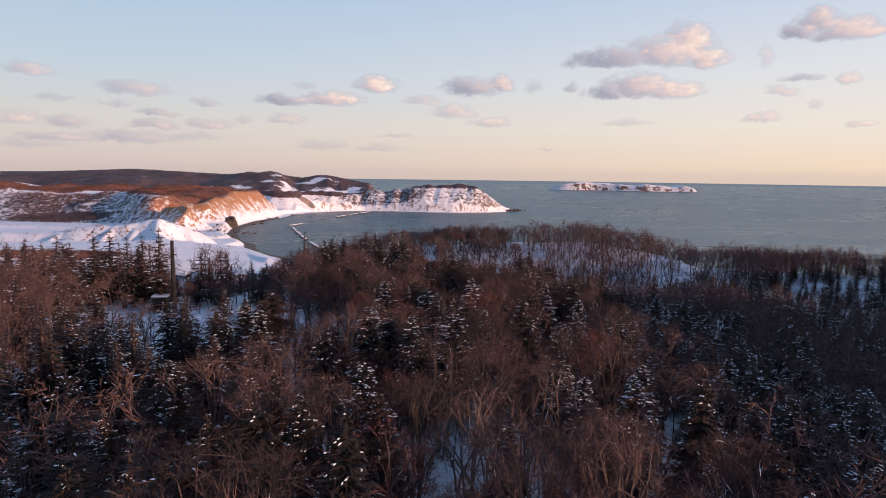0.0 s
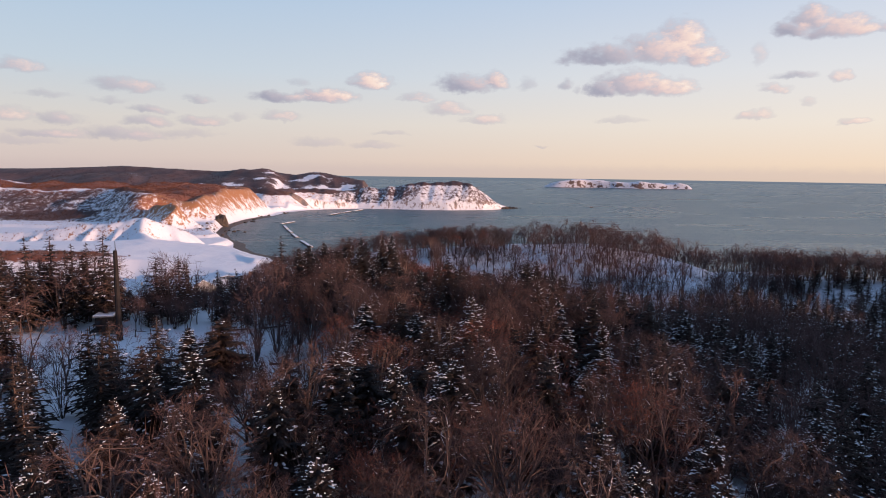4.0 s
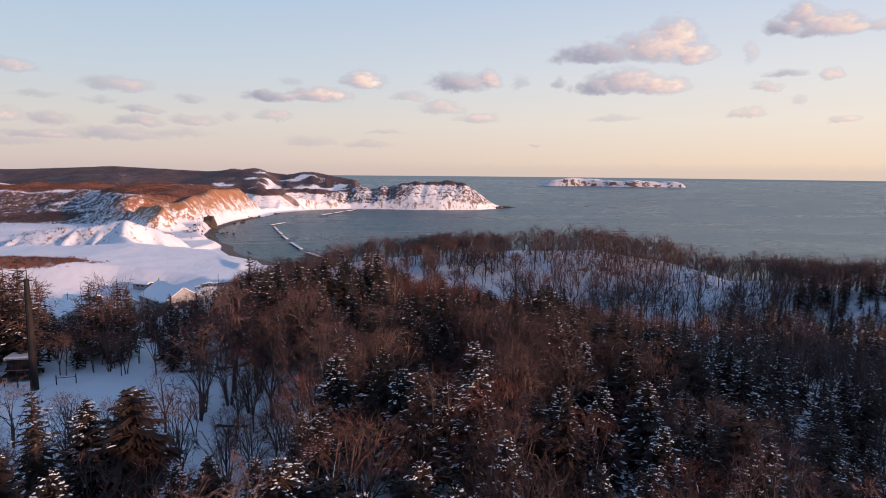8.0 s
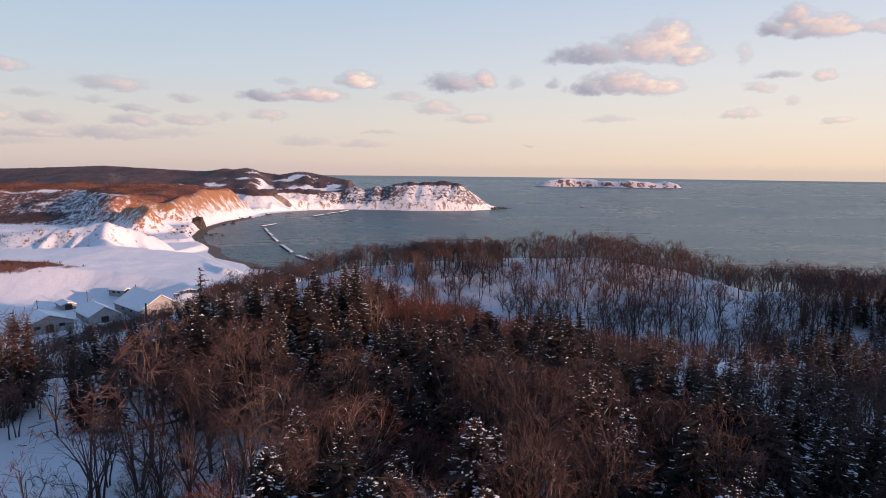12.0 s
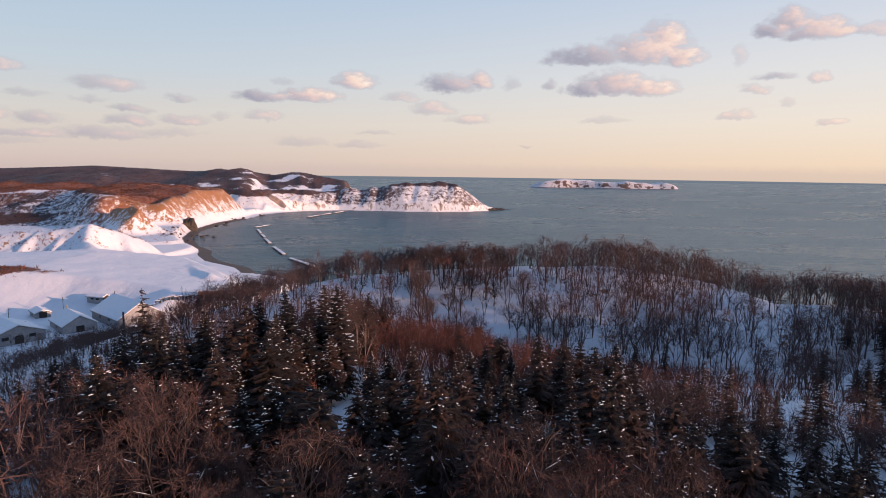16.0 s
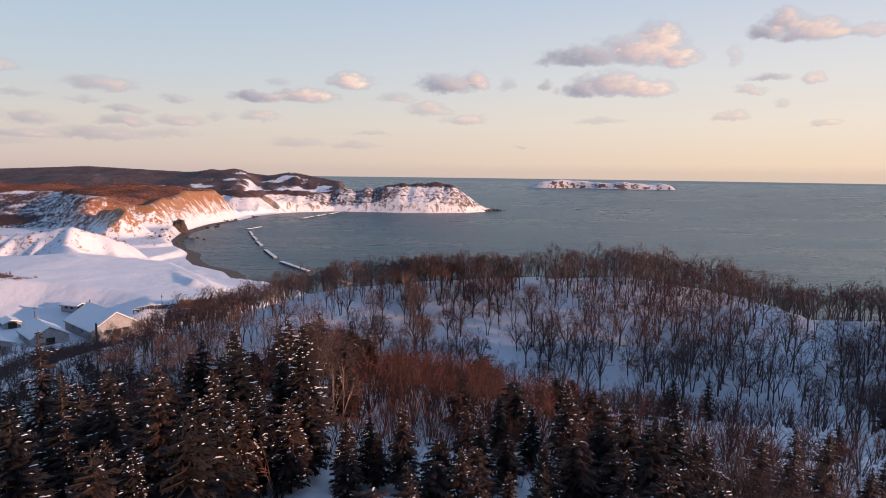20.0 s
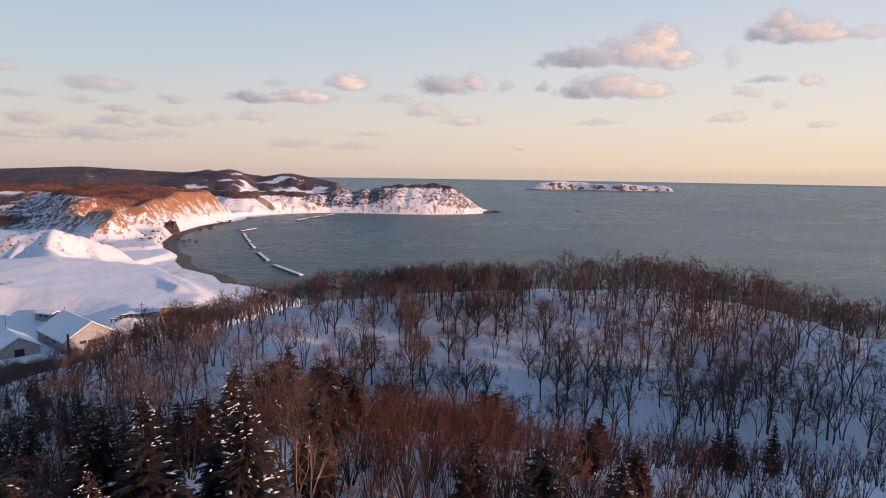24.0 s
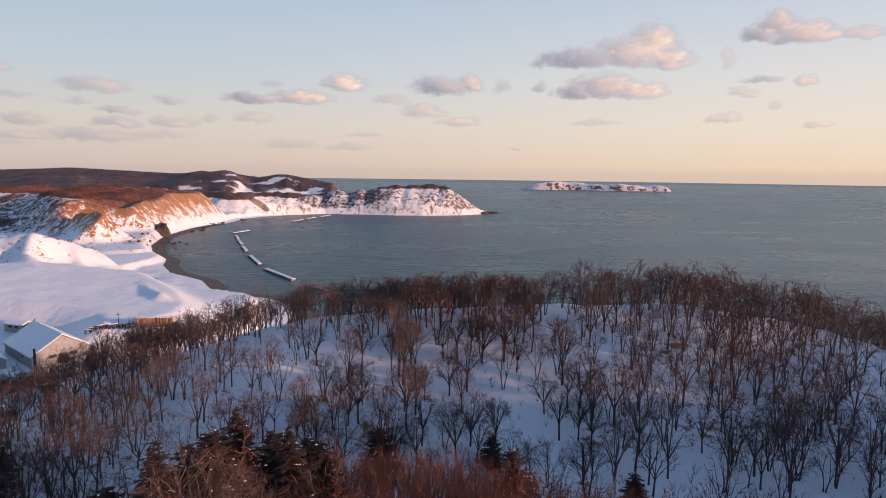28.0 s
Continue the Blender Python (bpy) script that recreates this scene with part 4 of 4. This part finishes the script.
# far woods on the plateau and the flanks: small tufts of bare crowns
fr = np.random.RandomState(5)
N = 58000
fx, fy = fr.uniform(-1100, -120, N), fr.uniform(340, 1750, N)
fx[:900], fy[:900] = fr.uniform(-310, -178, 900), fr.uniform(334, 366, 900)
fx[7000:7500], fy[7000:7500] = fr.uniform(-330, -222, 500), fr.uniform(428, 466, 500)
fx[900:6500], fy[900:6500] = fr.uniform(-760, -380, 5600), fr.uniform(680, 880, 5600)
along = fr.uniform(0, 1, 260)
fx[6500:6760], fy[6500:6760] = -222 + 42 * along + fr.normal(0, 2.2, 260), 464 + 46 * along + fr.normal(0, 2.2, 260)
along = fr.uniform(0, 1, 240)
fx[6760:7000], fy[6760:7000] = -268 + fr.normal(0, 6, 240), 635 + 95 * along
fx[7500:21500], fy[7500:21500] = fr.uniform(-760, -310, 14000), fr.uniform(720, 1085, 14000)
fz = land(fx, fy)
keep = (wood_cover(fx, fy, fz) > fr.uniform(0.25, 0.8, N)) & (fz > 6)
keep[6500:7500] = (fz[6500:7500] > 2) & (fr.uniform(0, 1, 1000) < 0.6)
small_tufts = np.zeros(N, bool)
small_tufts[6500:7500] = True
small_tufts = small_tufts[keep]
fx, fy, fz = fx[keep], fy[keep], fz[keep]
N, K = len(fx), 6
ang = fr.uniform(0, math.tau, (N, K))
low_patch = (fx > -290) & (fx < -170) & (fy < 412)
tall = (fr.uniform(1.8, 4.2, N) * np.where(low_patch, 0.5, np.where(small_tufts, 0.4, np.where(fy > 600, 0.62, 1.0))))[:, None] * fr.uniform(0.6, 1.1, (N, K))
tilt = fr.uniform(0.1, 0.7, (N, K))
basex, basey, basez = fx[:, None] + 0.5 * np.cos(ang), fy[:, None] + 0.5 * np.sin(ang), fz[:, None] - 0.4 + 0 * ang
tip = (basex + np.cos(ang) * tilt * tall, basey + np.sin(ang) * tilt * tall, basez + tall)
wdt = 0.11 * tall
quad = [(basex + wdt, basey, basez), (basex - 0.5 * wdt, basey + 0.87 * wdt, basez), (basex - 0.5 * wdt, basey - 0.87 * wdt, basez), tip]
V = np.stack([np.stack(q, -1) for q in quad], 2).reshape(-1, 3)
tri = np.array([(0, 1, 3), (1, 2, 3), (2, 0, 3)])
stand = np.repeat(stand_cover(fx, fy, fz) > 0.5, K)
for name_, pick, dark, light_, label_ in (("far_woods", ~stand, (0.12, 0.050, 0.034), (0.27, 0.110, 0.062), "red-brown leafless growth covering the far plateau"), ("far_old_woods", stand, (0.055, 0.036, 0.036), (0.13, 0.080, 0.072), "grey-brown leafless woods on the far snowy hill")):
    mat_, n, b = material(name_, 0.9)
    isl = n.add("ShaderNodeNewGeometry").outputs["Random Per Island"]
    n.put(b.inputs["Base Color"], n.mix(isl, dark, light_))
    count = int(pick.sum())
    faces = (tri[None] + (np.arange(count) * 4)[:, None, None]).reshape(-1, 3)
    tagged(new(name_, tri_mesh(name_, V.reshape(-1, 4, 3)[pick].reshape(-1, 3), faces, mat_)), label_, "woods", kind="stuff")


# ---- the hut, its mast and the clearing ----
def post(shape, x, y, z0, z1, r, sides=6):
    shape.tube([Vector((x, y, z0)), Vector((x, y, z1 - 0.02)), Vector((x, y, z1))], [r, r * 0.92, r * 0.6], sides)


def one_tube(pts, radii, sides=6):
    s = Shape()
    s.tube([Vector(p) for p in pts], radii, sides)
    return s


def one_box(*a):
    s = Shape()
    s.box(*a)
    return s


gz = ground_z(-40.9, 87.4)
mast = thing("radio_mast", "tall dark round mast with a thin aerial, standing in snow", "mast", at=pose(-40.9, 87.4, gz))
part("pole", one_tube([(0, 0, -0.6), (0, 0, 5.5), (0, 0, 10.9), (0, 0, 11.0)], [0.38, 0.31, 0.23, 0.2], 10), M_MAST, mast)
part("aerial", one_tube([(0.05, 0, 10.9), (0.05, 0, 12.1)], [0.05, 0.03], 5), M_DARK_WOOD, mast)
part("side_rod", one_tube([(0.55, 0, 8.6), (0.55, 0, 10.2)], [0.045, 0.04], 5), M_CONCRETE, mast, "pale thin rod")
part("bracket", one_box(0.1, 0.6, -0.05, 0.05, 9.0, 9.1), M_DARK_WOOD, mast)

gz = ground_z(-44.6, 91)
hut = thing("hut", "small black wooden hut with snowy roof on a low deck", "hut", at=pose(-44.6, 91, gz, 0, 0, 12))
part("body", one_box(-1.0, 1.0, -0.85, 0.85, 0.55, 2.2), M_MAST, hut)
part("roof", one_box(-1.18, 1.18, -1.05, 1.05, 2.2, 2.34), M_CONCRETE, hut)
part("snow", one_box(-1.15, 1.15, -1.0, 1.0, 2.34, 2.48, 0.06), M_SNOW, hut)
part("deck", one_box(-1.5, 1.6, -1.5, 1.2, 0.40, 0.55), M_DARK_WOOD, hut)
part("door", one_box(-0.2, 0.45, -0.90, -0.85, 0.58, 1.95), M_DARK_WOOD, hut)
part("window", one_box(-0.8, -0.4, -0.89, -0.85, 1.2, 1.7), M_PANE, hut)
for px, py in ((-1.4, -1.4), (1.5, -1.4), (-1.4, 1.1), (1.5, 1.1), (0, -1.4)):
    part("leg", one_box(px - 0.08, px + 0.08, py - 0.08, py + 0.08, -0.4, 0.42), M_DARK_WOOD, hut)
for px in (-1.45, -0.7, 0.1, 0.85, 1.55):
    part("railing_post", one_box(px - 0.04, px + 0.04, -1.52, -1.44, 0.5, 1.25), M_DARK_WOOD, hut)
part("rail", one_box(-1.5, 1.6, -1.51, -1.45, 1.2, 1.28), M_RUST, hut)

fence = thing("fence", "low fence of dark wooden posts in the snow", "fence")
fence_pts = [(-47.5 + 1.55 * i, 87.2 + 0.5 * math.sin(i * 1.3) + 0.32 * i) for i in range(7)]
fence_z = land(np.array([p[0] for p in fence_pts]), np.array([p[1] for p in fence_pts]))
for (fx_, fy_), fz_ in zip(fence_pts, fence_z):
    part("post", one_tube([(fx_, fy_, fz_ - 0.3), (fx_, fy_, fz_ + 1.0)], [0.06, 0.05], 5), M_DARK_WOOD, fence)
for (a_, za), (c_, zc) in list(zip(zip(fence_pts, fence_z), zip(fence_pts[1:], fence_z[1:])))[5:]:
    part("rail", one_tube([(*a_, za + 0.7), (*c_, zc + 0.7)], [0.035, 0.035], 4), M_DARK_WOOD, fence)

for k, (bx, by, turn, ln) in enumerate(((-28.5, 94, 5, 2.2), (-24.5, 95.5, 25, 3.4), (-30.5, 79.5, 10, 2.6), (-19, 80, -8, 2.8))):
    gz = ground_z(bx, by)
    log = thing("fallen_log", "dark fallen log half buried in snow", "log", "fallen logs in the clearing", at=pose(bx, by, gz + 0.12, 0, 0, turn))
    part("trunk", one_tube([(-ln / 2, 0, 0), (0, 0.08, 0.06), (ln / 2, 0, 0.15)], [0.17, 0.15, 0.11], 7), M_BARK, log)
    part("snow", one_box(-ln * 0.35, ln * 0.3, -0.10, 0.12, 0.16, 0.26, 0.05), M_SNOW, log)


# ---- sheds on the flat by the shore ----
def gable_house(x, y, turn, length, width, eave, ridge, label, windows=0, chimney=False, name="warehouse"):
    """A long shed with a snow-covered gable roof; its ridge runs along its own x."""
    gz = ground_z(x, y) - 0.1
    h = thing(name, label, "building", at=pose(x, y, gz, 0, 0, turn))
    l2, w2, over = length / 2, width / 2, 0.5
    s = Shape()
    v = []
    for px in (-l2, l2):
        v += [(px, -w2, -0.5), (px, w2, -0.5), (px, w2, eave), (px, 0, ridge - 0.25), (px, -w2, eave)]
    s.add(v, [(4, 3, 2, 1, 0), (5, 6, 7, 8, 9), (0, 5, 9, 4), (6, 1, 2, 7), (4, 9, 8, 3), (2, 3, 8, 7)])
    part("wall", s, M_WALL, h)
    slope = (ridge - eave) / w2
    for nm, mat, lift, thick, edge in (("roof", M_CONCRETE, 0.0, 0.18, over), ("snow", M_SNOW, 0.18, 0.32, over - 0.12)):
        for g in (-1, 1):
            s = Shape()
            top, low = ridge + lift, eave - slope * edge + lift
            yo = g * (w2 + edge)
            v = [(px, 0, top + k) for px in (-l2 - edge, l2 + edge) for k in (0, thick)] + [(px, yo, low + k) for px in (-l2 - edge, l2 + edge) for k in (0, thick)]
            s.add(v, [(0, 1, 3, 2), (4, 6, 7, 5), (1, 5, 7, 3), (0, 2, 6, 4), (0, 4, 5, 1), (2, 3, 7, 6)])
            part(nm, s, mat, h)
    part("door", one_box(l2, l2 + 0.08, -1.4, 1.4, 0.0, 2.6), M_RUST if windows == 0 else M_DARK_WOOD, h)
    for k in range(windows):
        c = -w2 + width * (k + 1) / (windows + 1)
        win = part("window", one_box(l2, l2 + 0.06, c - 1.1, c + 1.1, eave * 0.55, eave * 0.9), M_DARK_WOOD, h)
        part("pane", one_box(l2 + 0.06, l2 + 0.075, c - 0.95, c + 0.95, eave * 0.6, eave * 0.86), M_PANE, win)
        c = -l2 + length * (k + 1) / (windows + 1)
        win = part("window", one_box(c - 0.9, c + 0.9, -w2 - 0.06, -w2, eave * 0.45, eave * 0.85), M_DARK_WOOD, h)
        part("pane", one_box(c - 0.75, c + 0.75, -w2 - 0.075, -w2 - 0.06, eave * 0.5, eave * 0.8), M_PANE, win)
    if chimney:
        part("chimney", one_box(-l2 * 0.9, -l2 * 0.9 + 0.6, -0.3, 0.3, ridge - 0.3, ridge + 1.6), M_CONCRETE, h)
    return h


gable_house(-129, 308.5, -41, 26, 18, 3.0, 8.6, "large shed with a broad snow-covered gable roof", 2, True)
gable_house(-144, 296, -44, 17, 12, 2.9, 6.4, "grey-walled shed with snow-covered gable roof and a chimney", 1, True)
gable_house(-157, 279, -38, 18, 17, 3.4, 6.6, "pale-walled shed with three dark windows and snowy roof", 3)
gable_house(-168, 313, -44, 9, 5.5, 2.2, 3.2, "low snow-roofed lean-to behind the sheds", 1, name="shed")
gable_house(-151, 327, -20, 9, 4, 2.2, 3.0, "small dark-walled store with a snowy roof", 2, name="shed")

for px, py, ph, pr in ((-160, 316, 7.5, 0.12), (-172, 300, 6.5, 0.12), (-118, 284, 9.5, 0.42), (-110, 317.5, 5.5, 0.12), (-88, 318, 5.0, 0.12)):
    gz = ground_z(px, py)
    pole = thing("utility_pole", "slim dark pole rising from the snow" if pr < 0.3 else "thick dark post beside the large shed", "pole", "poles by the sheds", at=pose(px, py, gz))
    part("shaft", one_tube([(0, 0, -0.5), (0, 0, ph)], [pr, pr * 0.8], 7), M_DARK_WOOD, pole)
    if pr < 0.3:
        part("crossarm", one_box(-0.6, 0.6, -0.05, 0.05, ph - 0.9, ph - 0.78), M_DARK_WOOD, pole)

# loading deck on legs, with a row of reddish crates
dz = ground_z(-96.5, 316)
deck = thing("loading_deck", "raised reddish timber deck on many legs above the snow", "platform", at=pose(-96.5, 316, 0.8, 0, 0, 8))
part("platform", one_box(-7, 7, -2.6, 2.6, 17.4, 17.9), M_RUST, deck)
for i in range(8):
    for py in (-2.3, 2.3):
        part("leg", one_box(-6.7 + i * 1.9 - 0.16, -6.7 + i * 1.9 + 0.16, py - 0.16, py + 0.16, dz - 1.5, 17.4), M_RUST, deck)
for k in range(11):
    gx0 = -5.6 + k * 0.98 + (0.5 if k > 5 else 0)
    crate = thing("crate", "upright reddish crate with a cap of snow on the deck", "crate", "crates on the deck", at=pose(-96.5, 316, 0.8, 0, 0, 8))
    part("body", one_box(gx0, gx0 + 0.82, -1.2, 1.2, 17.9, 20.3), M_RUST, crate)
    part("snow", one_box(gx0 + 0.02, gx0 + 0.80, -1.15, 1.15, 20.3, 20.5, 0.06), M_SNOW, crate)

# drying racks and upturned dinghies in a row on the snow
for i in range(12):
    rx, ry = -119 + i * 1.15, 314.5 + i * 0.35 + (i % 3) * 0.2
    gz = ground_z(rx, ry)
    rack = thing("drying_rack", "low dark timber rack half covered in snow", "rack", "drying racks on the flat", at=pose(rx, ry, gz, 0, 0, 10 + 7 * (i % 4)))
    for lx in (-0.9, 0.9):
        part("leg", one_box(lx - 0.09, lx + 0.09, -0.5, 0.5, -0.2, 1.0), M_DARK_WOOD, rack)
    part("beam", one_box(-1.15, 1.15, -0.35, 0.35, 1.0, 1.3), M_DARK_WOOD, rack)
    part("snow", one_box(-1.0, 0.8, -0.3, 0.3, 1.3, 1.5, 0.07), M_SNOW, rack)


# ---- breakwaters, rocks, boats ----
def breakwater(ax, ay, bx, by, wide, high, snowy, label):
    ln, turn = math.hypot(bx - ax, by - ay) * 0.93, math.degrees(math.atan2(by - ay, bx - ax))
    r_ = random.Random(round(ax * 7 + ay))
    bw = thing("breakwater", label, "breakwater", "breakwater segments in the bay", at=pose((ax + bx) / 2, (ay + by) / 2, 0, 0, 0, turn))
    part("core", one_box(-ln / 2, ln / 2, -wide / 2, wide / 2, -4, high, 0.3), M_CONCRETE, bw)
    n_ = max(4, int(ln / 2.2))
    for k in range(n_):
        for g in (-1, 1):
            s = Shape()
            s.lump(Vector((-ln / 2 + (k + 0.5) * ln / n_, g * wide * 0.55, 0.15)), (1.3, 1.1, high * r_.uniform(0.5, 0.9)), r_, r_.uniform(0, 6))
            part("armour_block", s, M_ROCK, bw)
    if snowy:
        part("snow", one_box(-ln / 2 + 0.3, ln / 2 - 0.3, -wide * 0.42, wide * 0.42, high, high + 0.4, 0.18), M_SNOW, bw)


NEAR_BARS = [(-228, 815, -219, 850), (-216, 789, -200, 746), (-197, 737, -184, 705), (-180, 692, -165, 655), (-154, 627, -131, 575), (-122, 555, -90, 508)]
for ax, ay, bx, by in NEAR_BARS:
    breakwater(ax, ay, bx, by, 3.4, 0.9, True, "long concrete breakwater segment topped with snow in the bay")
breakwater(-74, 487, -54, 464, 4.0, 0.7, False, "low dark rubble breakwater awash near the shore")
for ax, ay, bx, by in ((-198, 985, -190, 1030), (-187, 1040, -179, 1074), (-175, 1087, -166, 1128)):
    breakwater(ax, ay, bx, by, 4.5, 1.3, True, "snow-topped breakwater segment off the far beach")


def boulder(x, y, z, sx, sy, sz, seed, label, name="rock", group=""):
    r_ = random.Random(seed)
    bm = bmesh.new()
    bmesh.ops.create_icosphere(bm, subdivisions=3, radius=1.0)
    for v in bm.verts:
        k = 1 + 0.55 * noise.noise(v.co * 1.7 + Vector((seed, 0, 0))) + 0.25 * noise.noise(v.co * 4.5 + Vector((0, seed, 0)))
        v.co = Vector((v.co.x * sx, v.co.y * sy, max(v.co.z, -0.4) * sz)) * k
    me = bpy.data.meshes.new(name)
    bm.to_mesh(me)
    bm.free()
    me.materials.append(M_ROCK)
    ob = new(name, me)
    ob.matrix_basis = pose(x, y, z, 0, 0, r_.uniform(0, 360))
    return tagged(ob, label, "rock", group)


boulder(-289, 768, 4, 8.5, 8, 10.5, 3, "large dark scrubby rock at the foot of the cliff")
for k, (bx, by, s_) in enumerate(((104, 1221, 5.0), (112, 1228, 4.4), (119, 1232, 3.6), (126, 1236, 2.4), (96, 1212, 4.0), (134, 1242, 1.5))):
    boulder(bx, by, 0.2, s_, s_ * 0.9, s_ * 0.9, 20 + k, "dark wet rock off the tip of the headland", group="rocks off the headland")
r_ = random.Random(31)
for k in range(46):
    if k < 26:
        t_ = r_.random()
        bx, by = -285 + 8 * math.sin(t_ * 9) + r_.uniform(-2, 5), 800 + 230 * t_
    else:
        bx, by = r_.uniform(-262, -205), r_.uniform(640, 735)
        if depth_in(np.array([bx]), np.array([by]), SHORE)[0] < 4:
            bx -= 30
    s_ = r_.uniform(0.7, 2.2)
    boulder(bx, by, max(0.0, ground_z(bx, by)) + 0.1, s_, s_ * 0.8, s_ * 0.8, 60 + k, "dark boulder on the snowy shore", group="boulders on the shore")


def boat(x, y, turn, ln):
    b_ = thing("fishing_boat", "small dark fishing boat out on the grey sea", "boat", at=pose(x, y, 0, 0, 0, turn))
    s = Shape()
    w2 = ln * 0.16
    v = []
    for px, k, zz in ((-0.5, 0.8, 0.9), (-0.2, 1.0, 0.85), (0.2, 0.9, 1.0), (0.5, 0.05, 1.5)):
        v += [(px * ln, -w2 * k, zz), (px * ln * 0.95, -w2 * k * 0.6, -0.4), (px * ln * 0.95, w2 * k * 0.6, -0.4), (px * ln, w2 * k, zz)]
    f = [(0, 1, 2, 3), (12, 15, 14, 13)]
    for i in (0, 4, 8):
        f += [(i, i + 4, i + 5, i + 1), (i + 1, i + 5, i + 6, i + 2), (i + 2, i + 6, i + 7, i + 3), (i + 3, i + 7, i + 4, i)]
    s.add(v, f)
    part("hull", s, M_DARK_WOOD, b_)
    part("cabin", one_box(-ln * 0.3, -ln * 0.05, -w2 * 0.6, w2 * 0.6, 0.8, 2.6), M_WALL, b_)
    part("mast", one_tube([(0.1, 0, 0.9), (0.1, 0, 4.6)], [0.08, 0.05], 5), M_DARK_WOOD, b_)


boat(290, 1302, 20, 9)
breakwater(66, 2822, 122, 2828, 7, 1.6, True, "distant snow-topped bar in the open sea")
